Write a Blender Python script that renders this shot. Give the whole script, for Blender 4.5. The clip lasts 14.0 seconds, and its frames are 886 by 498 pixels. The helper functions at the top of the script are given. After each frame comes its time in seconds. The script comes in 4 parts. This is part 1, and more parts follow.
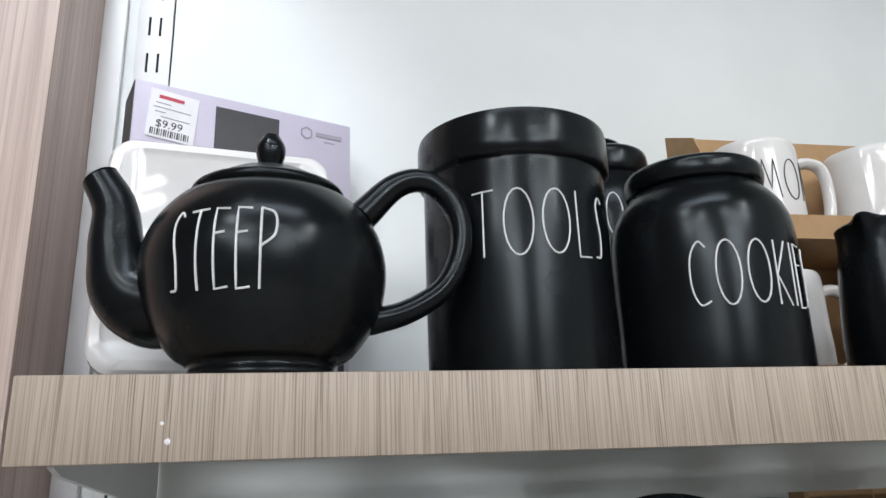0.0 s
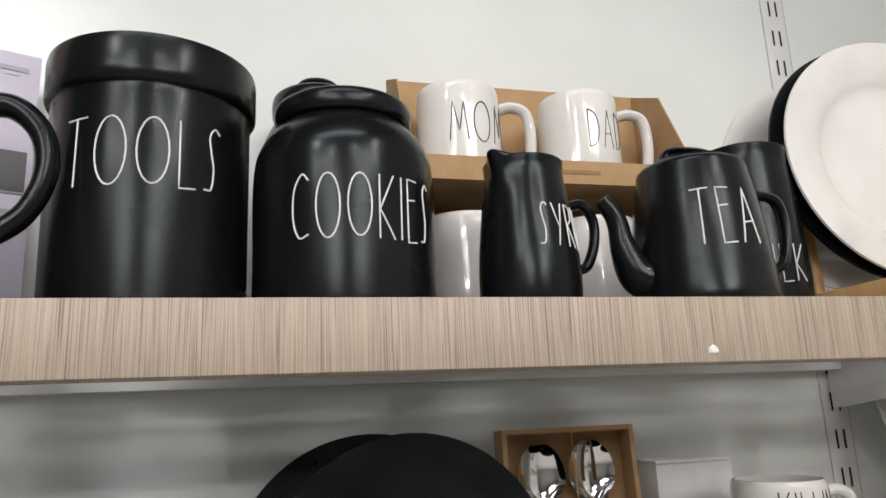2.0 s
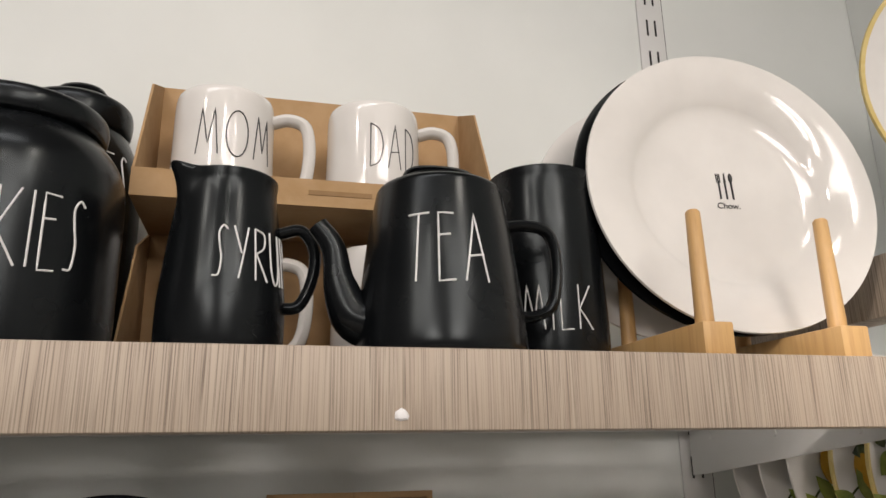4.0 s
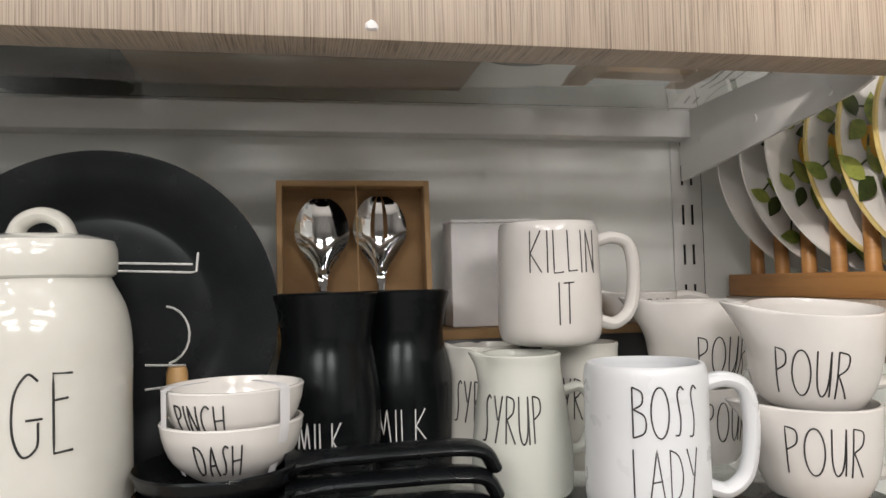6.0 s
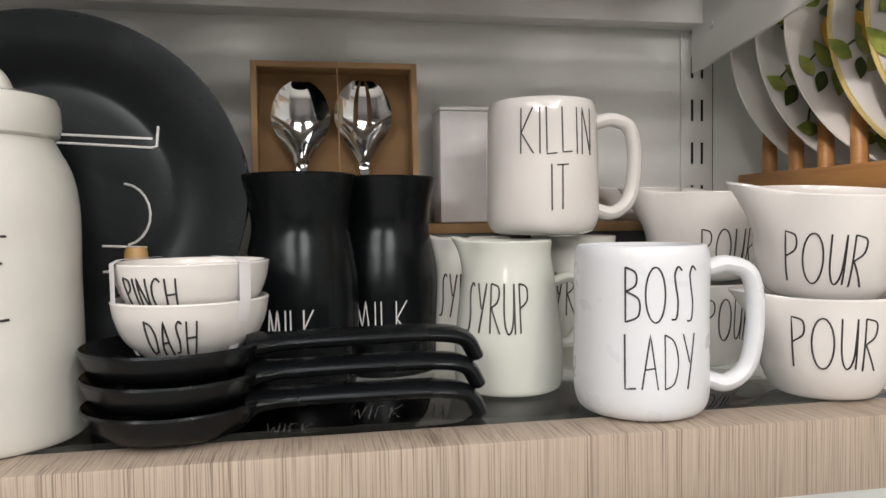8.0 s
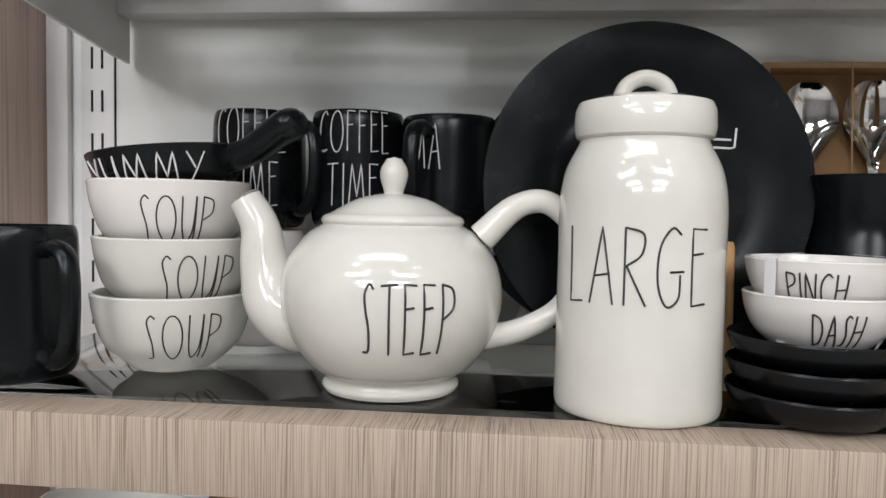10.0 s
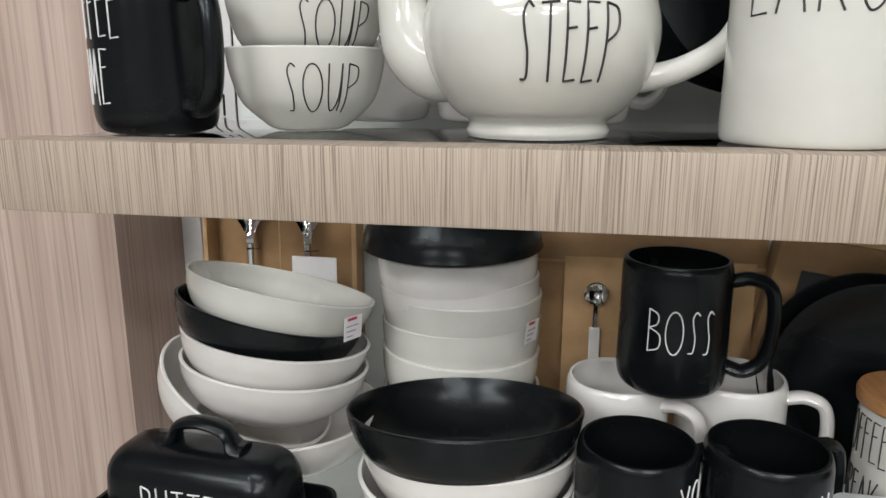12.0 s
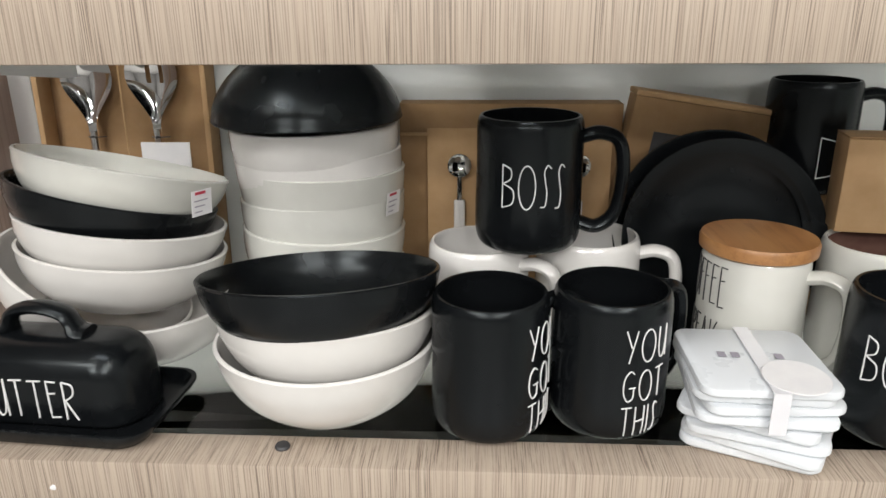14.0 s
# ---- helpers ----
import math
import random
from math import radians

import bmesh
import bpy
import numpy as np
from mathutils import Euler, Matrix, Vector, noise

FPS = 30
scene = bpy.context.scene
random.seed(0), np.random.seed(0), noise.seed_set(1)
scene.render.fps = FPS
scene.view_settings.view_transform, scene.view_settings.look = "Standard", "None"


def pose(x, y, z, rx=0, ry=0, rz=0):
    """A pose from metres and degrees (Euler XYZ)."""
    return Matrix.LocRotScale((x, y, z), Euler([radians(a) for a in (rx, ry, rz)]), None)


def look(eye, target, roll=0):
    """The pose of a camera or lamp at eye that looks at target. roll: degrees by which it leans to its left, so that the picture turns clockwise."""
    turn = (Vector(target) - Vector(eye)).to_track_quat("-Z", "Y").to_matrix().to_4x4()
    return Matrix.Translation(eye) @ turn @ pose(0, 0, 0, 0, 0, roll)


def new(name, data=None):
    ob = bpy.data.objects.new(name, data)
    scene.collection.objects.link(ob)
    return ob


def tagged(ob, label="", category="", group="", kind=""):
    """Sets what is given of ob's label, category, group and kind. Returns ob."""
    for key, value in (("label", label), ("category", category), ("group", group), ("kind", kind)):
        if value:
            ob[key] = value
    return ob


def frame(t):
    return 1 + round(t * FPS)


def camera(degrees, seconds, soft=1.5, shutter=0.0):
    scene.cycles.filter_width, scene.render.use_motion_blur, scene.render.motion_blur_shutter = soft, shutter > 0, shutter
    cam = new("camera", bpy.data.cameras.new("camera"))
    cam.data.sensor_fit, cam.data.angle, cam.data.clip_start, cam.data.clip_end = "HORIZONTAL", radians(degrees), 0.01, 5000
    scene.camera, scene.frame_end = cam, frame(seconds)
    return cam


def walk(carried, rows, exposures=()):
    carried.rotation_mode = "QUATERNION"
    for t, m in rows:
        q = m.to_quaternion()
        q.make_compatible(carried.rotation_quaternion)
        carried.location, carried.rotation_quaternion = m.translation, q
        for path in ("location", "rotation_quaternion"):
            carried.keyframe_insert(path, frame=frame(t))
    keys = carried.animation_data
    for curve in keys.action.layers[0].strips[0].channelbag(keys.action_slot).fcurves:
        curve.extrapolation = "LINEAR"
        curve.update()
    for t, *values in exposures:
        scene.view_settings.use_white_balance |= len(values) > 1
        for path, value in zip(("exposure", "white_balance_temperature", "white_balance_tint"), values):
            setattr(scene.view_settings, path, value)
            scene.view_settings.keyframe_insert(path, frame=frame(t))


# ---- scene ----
cam = camera(62.9, 14.0)
PATH = [
    (0, (0.175, -0.456, 1.397), (0.503, 1.438, 1.95), -1.8),
    (0.5, (0.248, -0.49, 1.389), (0.537, 1.423, 1.899), -1.0),
    (1, (0.304, -0.507, 1.38), (0.604, 1.409, 1.87), -0.9),
    (1.5, (0.365, -0.516, 1.368), (0.75, 1.388, 1.844), -1.6),
    (2, (0.432, -0.492, 1.368), (0.926, 1.394, 1.816), -2.5),
    (2.5, (0.517, -0.422, 1.39), (1.054, 1.435, 1.903), -2.7),
    (2.7, (0.542, -0.411, 1.395), (1.079, 1.435, 1.946), -2.5),
    (4.8, (0.731, -0.485, 1.358), (1.14, 1.413, 1.838), -0.4),
    (5, (0.732, -0.494, 1.339), (1.12, 1.42, 1.769), -0.5),
    (5.5, (0.728, -0.5, 1.29), (1.084, 1.447, 1.572), -0.9),
    (6, (0.725, -0.47, 1.239), (1.107, 1.491, 1.328), -1.4),
    (6.5, (0.739, -0.434, 1.222), (1.189, 1.514, 1.196), -2.0),
    (7, (0.764, -0.399, 1.215), (1.268, 1.535, 1.143), -2.1),
    (7.5, (0.779, -0.399, 1.202), (1.266, 1.539, 1.112), -1.7),
    (8, (0.754, -0.425, 1.194), (1.111, 1.541, 1.107), -0.8),
    (8.5, (0.706, -0.441, 1.189), (0.872, 1.551, 1.124), 0.2),
    (9, (0.644, -0.451, 1.193), (0.627, 1.548, 1.127), 0.6),
    (9.2, (0.597, -0.449, 1.199), (0.552, 1.549, 1.122), 1.0),
    (11.3, (0.383, -0.45, 1.147), (0.014, 1.505, 0.939), -0.6),
    (11.5, (0.384, -0.447, 1.132), (0.02, 1.5, 0.856), -0.7),
    (12, (0.398, -0.447, 1.1), (0.024, 1.462, 0.634), 0.0),
    (12.5, (0.412, -0.452, 1.083), (-0.016, 1.408, 0.486), 0.4),
    (13, (0.413, -0.462, 1.078), (-0.001, 1.385, 0.431), 0.1),
    (13.5, (0.418, -0.46, 1.065), (0.105, 1.405, 0.415), -0.4),
    (14, (0.438, -0.443, 1.043), (0.337, 1.443, 0.386), -0.4),
]
walk(cam, [(t, look(eye, target, roll)) for t, eye, target, roll in PATH], [(0, -0.10, 5950, 10), (1.5, 0.0, 6250, 10), (2.5, 0.0, 6650, 14), (5, -0.30, 6900, 15), (6, 0.11, 6650, 13), (7.5, 0.22, 6700, 14), (9, 0.12, 6400, 14), (11.5, 0.13, 6250, 11), (12.5, 0.34, 6250, 9), (14, 0.51, 6400, 10)])

# ---- world and light ----
world = bpy.data.worlds.new("store")
scene.world = world
world.use_nodes = True
world.node_tree.nodes["Background"].inputs[0].default_value = (0.9, 0.95, 1.0, 1)
world.node_tree.nodes["Background"].inputs[1].default_value = 0.15


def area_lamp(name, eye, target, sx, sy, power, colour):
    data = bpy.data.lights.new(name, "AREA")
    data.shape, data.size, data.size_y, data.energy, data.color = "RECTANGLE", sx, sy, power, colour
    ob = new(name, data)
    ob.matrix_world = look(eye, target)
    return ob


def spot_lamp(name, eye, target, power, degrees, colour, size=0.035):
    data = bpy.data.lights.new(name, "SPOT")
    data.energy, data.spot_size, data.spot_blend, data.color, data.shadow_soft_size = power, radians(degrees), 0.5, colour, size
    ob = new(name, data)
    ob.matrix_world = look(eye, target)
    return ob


# All lamps are out of view; ceiling panels are assumed from the shelf light.
area_lamp("assumed_ceiling_panel", (0.25, -0.75, 2.72), (0.25, -0.35, 0.0), 1.2, 0.3, 7.5, (0.97, 0.98, 1.0))
# rows added further off so that light reaches under the shelves
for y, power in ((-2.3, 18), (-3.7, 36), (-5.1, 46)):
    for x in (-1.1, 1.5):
        area_lamp("assumed_ceiling_panel", (x, y, 2.72), (x, y + 0.6, 0.0), 1.3, 0.35, power, (1.0, 0.97, 0.93))
# unseen spots, assumed from the sharp shadow edges
spot_lamp("unseen_spot_light", (-0.55, -1.05, 2.6), (0.25, 0.2, 1.35), 13, 60, (1.0, 0.95, 0.88))
spot_lamp("unseen_spot_light", (1.35, -1.15, 2.6), (0.75, 0.1, 1.1), 15, 60, (1.0, 0.93, 0.84))
# unseen narrow spot added to brighten the lemon plates of the side bay
spot_lamp("unseen_spot_light", (-0.75, -2.0, 2.6), (1.40, 0.04, 1.31), 230, 10, (1.0, 0.95, 0.88))
# more unseen spots, added for small glints on the glazes
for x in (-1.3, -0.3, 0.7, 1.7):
    spot_lamp("unseen_spot_light", (x, -1.9, 2.68), (0.5 + 0.3 * x, 0.1, 1.1), 11, 70, (1.0, 0.96, 0.90), 0.04)
# unseen spot added to brighten the upper left of the wall
spot_lamp("added_wall_spot_light", (-0.12, -0.30, 2.6), (-0.05, 0.30, 1.74), 25, 40, (0.97, 0.99, 1.0), 0.08)


# ---- materials ----
def nodes_of(name):
    m = bpy.data.materials.new(name)
    m.use_nodes = True
    t = m.node_tree
    return m, t, t.nodes["Principled BSDF"]


def mix_colour(t, fac, a, b):
    n = t.nodes.new("ShaderNodeMix")
    n.data_type = "RGBA"
    n.inputs[6].default_value, n.inputs[7].default_value = (*a, 1), (*b, 1)
    t.links.new(fac, n.inputs[0])
    return n.outputs[2]


def noise_node(t, scale, detail=3.0, stretch=(1, 1, 1), rough=0.55):
    c = t.nodes.new("ShaderNodeTexCoord")
    m = t.nodes.new("ShaderNodeMapping")
    m.inputs["Scale"].default_value = stretch
    n = t.nodes.new("ShaderNodeTexNoise")
    n.inputs["Scale"].default_value, n.inputs["Detail"].default_value, n.inputs["Roughness"].default_value = scale, detail, rough
    t.links.new(c.outputs["Object"], m.inputs[0])
    t.links.new(m.outputs[0], n.inputs["Vector"])
    return n.outputs[0]


def ramp(t, fac, lo, hi):
    n = t.nodes.new("ShaderNodeMapRange")
    n.inputs[1].default_value, n.inputs[2].default_value = lo, hi
    t.links.new(fac, n.inputs[0])
    return n.outputs[0]


def bump(t, bsdf, height, strength, distance=0.001):
    n = t.nodes.new("ShaderNodeBump")
    n.inputs["Strength"].default_value, n.inputs["Distance"].default_value = strength, distance
    t.links.new(height, n.inputs["Height"])
    t.links.new(n.outputs[0], bsdf.inputs["Normal"])


def paint(name, a, b, rough, scale=30.0, relief=0.05, metal=0.0, rough_to=None, coat=0.0, spec=0.5):
    """A surface with soft mottling between two near colours, and fine relief."""
    m, t, s = nodes_of(name)
    big = ramp(t, noise_node(t, scale, 4), 0.35, 0.65)
    t.links.new(mix_colour(t, big, a, b), s.inputs["Base Color"])
    s.inputs["Metallic"].default_value = metal
    s.inputs["Coat Weight"].default_value = coat
    s.inputs["Specular IOR Level"].default_value = spec
    r = t.nodes.new("ShaderNodeMapRange")
    r.inputs[1].default_value, r.inputs[2].default_value = 0.3, 0.7
    r.inputs[3].default_value, r.inputs[4].default_value = rough, rough_to or rough * 1.25
    t.links.new(noise_node(t, scale * 2.3, 3), r.inputs[0])
    t.links.new(r.outputs[0], s.inputs["Roughness"])
    if relief:
        bump(t, s, noise_node(t, scale * 9, 3), relief)
    return m


def wood(name, a, b, dark, fine, stretch, rough=0.55, lines=0.5, comb=0.0):
    """Wood or printed laminate: long streaks at two widths, with a few dark grain lines."""
    m, t, s = nodes_of(name)
    wide = ramp(t, noise_node(t, fine * 0.22, 3, stretch), 0.32, 0.68)
    thin = noise_node(t, fine, 4, stretch, 0.7)
    if comb:
        # fine combed lines, drawn apart and together by the grain
        c = t.nodes.new("ShaderNodeTexCoord")
        p = t.nodes.new("ShaderNodeMapping")
        p.inputs["Scale"].default_value = (1.0, 0.02, 0.02)
        w = t.nodes.new("ShaderNodeTexWave")
        w.wave_type, w.bands_direction = "BANDS", "X"
        w.inputs["Scale"].default_value = 0.314 / comb
        w.inputs["Distortion"].default_value = 14.0
        w.inputs["Detail"].default_value = 2.0
        w.inputs["Detail Scale"].default_value = 1.6
        t.links.new(c.outputs["Object"], p.inputs[0])
        t.links.new(p.outputs[0], w.inputs["Vector"])
        q = t.nodes.new("ShaderNodeMix")
        q.inputs[0].default_value = 0.15
        t.links.new(thin, q.inputs[2])
        t.links.new(w.outputs["Fac"], q.inputs[3])
        thin = q.outputs[0]
    base = mix_colour(t, wide, a, b)
    n = t.nodes.new("ShaderNodeMix")
    n.data_type = "RGBA"
    n.inputs[7].default_value = (*dark, 1)
    t.links.new(base, n.inputs[6])
    k = t.nodes.new("ShaderNodeMath")
    k.operation = "MULTIPLY"
    k.inputs[1].default_value = lines
    t.links.new(ramp(t, thin, 0.48, 0.63), k.inputs[0])
    strength = k.outputs[0]
    if comb:
        gather = t.nodes.new("ShaderNodeMapRange")
        gather.inputs[1].default_value, gather.inputs[2].default_value = 0.36, 0.66
        gather.inputs[3].default_value, gather.inputs[4].default_value = 0.50, 1.15
        t.links.new(noise_node(t, 42, 3, (1.0, 0.3, 0.12), 0.65), gather.inputs[0])
        g = t.nodes.new("ShaderNodeMath")
        g.operation = "MULTIPLY"
        t.links.new(strength, g.inputs[0])
        t.links.new(gather.outputs[0], g.inputs[1])
        rare = ramp(t, noise_node(t, 210, 2, (1.0, 0.05, 0.006), 0.4), 0.66, 0.74)
        e = t.nodes.new("ShaderNodeMath")
        e.operation = "MULTIPLY_ADD"
        e.inputs[1].default_value = 0.22
        e.use_clamp = True
        t.links.new(rare, e.inputs[0])
        t.links.new(g.outputs[0], e.inputs[2])
        strength = e.outputs[0]
    t.links.new(strength, n.inputs[0])
    t.links.new(n.outputs[2], s.inputs["Base Color"])
    s.inputs["Roughness"].default_value = rough
    bump(t, s, thin, 0.12, 0.0006)
    return m


# The blue-leaning base and specular tint put cool reflections into the black.
BLACK = paint("black_satin_glaze", (0.0035, 0.0042, 0.005), (0.006, 0.0068, 0.0078), 0.21, 9, 0.006, rough_to=0.29, spec=0.28)
BLACK.node_tree.nodes["Principled BSDF"].inputs["Specular Tint"].default_value = (0.88, 0.97, 1.0, 1)
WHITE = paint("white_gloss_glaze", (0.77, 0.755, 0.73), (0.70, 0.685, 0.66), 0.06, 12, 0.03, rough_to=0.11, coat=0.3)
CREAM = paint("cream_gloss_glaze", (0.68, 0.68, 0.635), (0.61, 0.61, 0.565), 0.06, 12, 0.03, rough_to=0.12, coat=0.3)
# white glaze with the blue cast of cool light put into its colour
COOL_LIT_WHITE = paint("cool_lit_white_satin_glaze", (0.74, 0.77, 0.80), (0.71, 0.735, 0.76), 0.26, 12, 0.02)
BROWN_INSIDE = paint("brown_glaze_inside", (0.10, 0.05, 0.04), (0.16, 0.09, 0.07), 0.2, 20, 0.0)
# pale glaze whose sage tint is greenish light put into the colour
GREENISH_LIT = paint("greenish_lit_gloss_glaze", (0.60, 0.625, 0.575), (0.55, 0.575, 0.525), 0.10, 12, 0.015, rough_to=0.18)
INK = paint("dark_lettering_glaze", (0.02, 0.02, 0.022), (0.035, 0.035, 0.035), 0.4, 60, 0.0)
CHALK = paint("white_lettering_glaze", (0.78, 0.78, 0.77), (0.66, 0.66, 0.66), 0.5, 60, 0.0)
WALL = paint("pale_wall_panel", (0.74, 0.765, 0.745), (0.70, 0.725, 0.705), 0.55, 5, 0.03)
STEEL = paint("white_painted_steel", (0.70, 0.70, 0.69), (0.65, 0.65, 0.64), 0.38, 8, 0.03)
SLOT = paint("black_slot", (0.006, 0.006, 0.006), (0.01, 0.01, 0.01), 0.8, 20, 0.0)
LAMINATE = wood("grey_oak_laminate", (0.415, 0.335, 0.265), (0.465, 0.388, 0.312), (0.12, 0.088, 0.066), 1000, (1.0, 0.03, 0.005), 0.5, 0.78, 0.0023)
POST = wood("pink_oak_laminate", (0.40, 0.30, 0.25), (0.50, 0.395, 0.34), (0.22, 0.155, 0.13), 200, (1.0, 1.0, 0.012), 0.5, 0.55)
PINE = wood("pale_pine", (0.55, 0.33, 0.13), (0.63, 0.40, 0.18), (0.38, 0.20, 0.07), 150, (1.0, 1.0, 0.06), 0.45, 0.35)
RACK_WOOD = wood("orange_stained_wood", (0.38, 0.175, 0.05), (0.45, 0.225, 0.075), (0.20, 0.07, 0.02), 120, (0.06, 0.06, 1.0), 0.45, 0.35)
ACACIA = wood("brown_wood_lid", (0.34, 0.15, 0.05), (0.45, 0.23, 0.09), (0.20, 0.08, 0.03), 130, (1.0, 0.08, 1.0), 0.4, 0.4)
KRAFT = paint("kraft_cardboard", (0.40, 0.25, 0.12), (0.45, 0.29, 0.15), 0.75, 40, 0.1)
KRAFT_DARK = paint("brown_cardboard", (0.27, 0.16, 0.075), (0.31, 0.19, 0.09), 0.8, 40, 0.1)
LAVENDER = paint("lavender_printed_card", (0.50, 0.46, 0.55), (0.53, 0.49, 0.58), 0.4, 12, 0.01)
BOX_BLACK = paint("black_printed_card", (0.03, 0.03, 0.032), (0.045, 0.045, 0.047), 0.4, 12, 0.01)
PRINT_GREY = paint("grey_print", (0.30, 0.28, 0.33), (0.34, 0.32, 0.37), 0.5, 20, 0.0)
STICKER = paint("white_paper_sticker", (0.80, 0.79, 0.79), (0.75, 0.74, 0.75), 0.5, 40, 0.0)
RED_PRINT = paint("red_print", (0.45, 0.03, 0.06), (0.5, 0.05, 0.08), 0.5, 40, 0.0)
CHROME = paint("polished_steel", (0.78, 0.78, 0.78), (0.72, 0.72, 0.72), 0.06, 10, 0.0, metal=1.0)
LEAF = paint("green_leaf_glaze", (0.10, 0.15, 0.03), (0.34, 0.38, 0.09), 0.15, 45, 0.0)
LEAF_DARK = paint("dark_leaf_glaze", (0.03, 0.045, 0.018), (0.06, 0.08, 0.02), 0.15, 60, 0.0)
LEMON = paint("lemon_glaze", (0.55, 0.28, 0.02), (0.62, 0.36, 0.05), 0.15, 50, 0.0)
YELLOW_RIM = paint("yellow_rim_glaze", (0.68, 0.55, 0.24), (0.62, 0.47, 0.17), 0.15, 50, 0.0)
FLOOR_TILE = paint("grey_floor_tile", (0.42, 0.41, 0.39), (0.36, 0.35, 0.33), 0.3, 3, 0.02)
ROOM_PAINT = paint("grey_room_paint", (0.26, 0.255, 0.245), (0.21, 0.205, 0.20), 0.7, 3, 0.02)
TAPE = paint("clear_plastic_band", (0.78, 0.78, 0.80), (0.72, 0.72, 0.75), 0.15, 30, 0.0)


def glass_material():
    m, t, s = nodes_of("shelf_glass")
    s.inputs["Base Color"].default_value = (0.93, 0.96, 0.945, 1)
    s.inputs["Roughness"].default_value = 0.015
    s.inputs["Transmission Weight"].default_value = 1.0
    s.inputs["IOR"].default_value = 1.5
    return m


GLASS = glass_material()


# ---- builders ----
def thing(name, label, category, x=0.0, y=0.0, z=0.0, turn=0.0, tilt=0.0, lean=0.0, group="", kind=""):
    ob = new(name)
    ob.empty_display_size = 0.02
    ob.matrix_world = pose(x, y, z, tilt, lean, turn)
    return tagged(ob, label, category, group, kind)


def mesh_of(name, bm, material, smooth=True):
    bmesh.ops.recalc_face_normals(bm, faces=bm.faces)
    me = bpy.data.meshes.new(name)
    bm.to_mesh(me)
    bm.free()
    me.materials.append(material)
    if smooth:
        me.polygons.foreach_set("use_smooth", [True] * len(me.polygons))
        me.set_sharp_from_angle(angle=radians(40))
    return me


def part(name, bm, material, parent, label="", smooth=True):
    ob = new(name, mesh_of(name, bm, material, smooth))
    ob.parent = parent
    return tagged(ob, label)


def structure(name, bm, material, label, category, smooth=False):
    return tagged(new(name, mesh_of(name, bm, material, smooth)), label, category, kind="structure")


def block(x0, x1, y0, y1, z0, z1, bevel=0.0, bm=None, segments=2):
    bm = bm or bmesh.new()
    made = bmesh.ops.create_cube(bm, size=1.0, matrix=Matrix.LocRotScale(((x0 + x1) / 2, (y0 + y1) / 2, (z0 + z1) / 2), None, (x1 - x0, y1 - y0, z1 - z0)))
    if bevel:
        edges = list({e for v in made["verts"] for e in v.link_edges})
        bmesh.ops.bevel(bm, geom=edges, offset=bevel, segments=segments, profile=0.5, affect="EDGES")
    return bm


def spline(points, steps=6):
    """Catmull-Rom through the points (tuples of any length)."""
    p = [np.array(q, float) for q in points]
    p = [2 * p[0] - p[1]] + p + [2 * p[-1] - p[-2]]
    out = []
    for i in range(1, len(p) - 2):
        for k in range(steps):
            u = k / steps
            out.append(0.5 * (2 * p[i] + (p[i + 1] - p[i - 1]) * u + (2 * p[i - 1] - 5 * p[i] + 4 * p[i + 1] - p[i + 2]) * u * u + (3 * p[i] - p[i - 1] - 3 * p[i + 1] + p[i + 2]) * u ** 3))
    out.append(p[-2])
    return out


def lathe(profile, segments=56, wobble=0.0, seed=0.0, squash=1.0, pull=None):
    """Turns a list of (radius, height) round z. pull(angle, r, z) may move the radius (a lip or spout)."""
    bm = bmesh.new()
    rings = []
    for r, z in profile:
        ring = []
        if r < 1e-5:
            ring = [bm.verts.new((0, 0, z))]
        else:
            for i in range(segments):
                a = 2 * math.pi * i / segments
                rr = r
                if wobble:
                    rr *= 1 + wobble * noise.noise((math.cos(a) * 1.3 + seed, math.sin(a) * 1.3, z * 14))
                zz = z
                if pull:
                    rr, zz = pull(a, rr, z)
                ring.append(bm.verts.new((rr * math.sin(a), -rr * math.cos(a) * squash, zz)))
        rings.append(ring)
    for a, b in zip(rings, rings[1:]):
        if len(a) == 1 and len(b) == 1:
            continue
        for i in range(segments):
            j = (i + 1) % segments
            if len(a) == 1:
                bm.faces.new((a[0], b[i], b[j]))
            elif len(b) == 1:
                bm.faces.new((a[i], b[0], a[j]))
            else:
                bm.faces.new((a[i], b[i], b[j], a[j]))
    return bm


def tube(points, radii, sides=12, flat=1.0, caps=True, bm=None, up=(0, 1, 0)):
    """A swept tube; flat scales the cross-section along the up direction."""
    bm = bm or bmesh.new()
    pts = [Vector(p) for p in points]
    rings = []
    for i, p in enumerate(pts):
        d = (pts[min(i + 1, len(pts) - 1)] - pts[max(i - 1, 0)]).normalized()
        side = Vector(up) - d * d.dot(Vector(up))
        side = side.normalized() if side.length > 1e-6 else d.orthogonal().normalized()
        other = d.cross(side)
        r = radii[i] if hasattr(radii, "__len__") else radii
        rings.append([bm.verts.new(p + side * (r * flat * math.cos(2 * math.pi * k / sides)) + other * (r * math.sin(2 * math.pi * k / sides))) for k in range(sides)])
    for a, b in zip(rings, rings[1:]):
        for k in range(sides):
            j = (k + 1) % sides
            bm.faces.new((a[k], a[j], b[j], b[k]))
    if caps:
        bm.faces.new(rings[0])
        bm.faces.new(list(reversed(rings[-1])))
    return bm


# ---- tall hand-drawn capitals, as strokes in a box of height 1 ----
def oval(cx, cy, rx, ry, a0=0, a1=360, n=20):
    return [(cx + rx * math.cos(radians(a0 + (a1 - a0) * i / n)), cy + ry * math.sin(radians(a0 + (a1 - a0) * i / n))) for i in range(n + 1)]


def bend(*points):
    return [tuple(q) for q in spline(points, 6)]


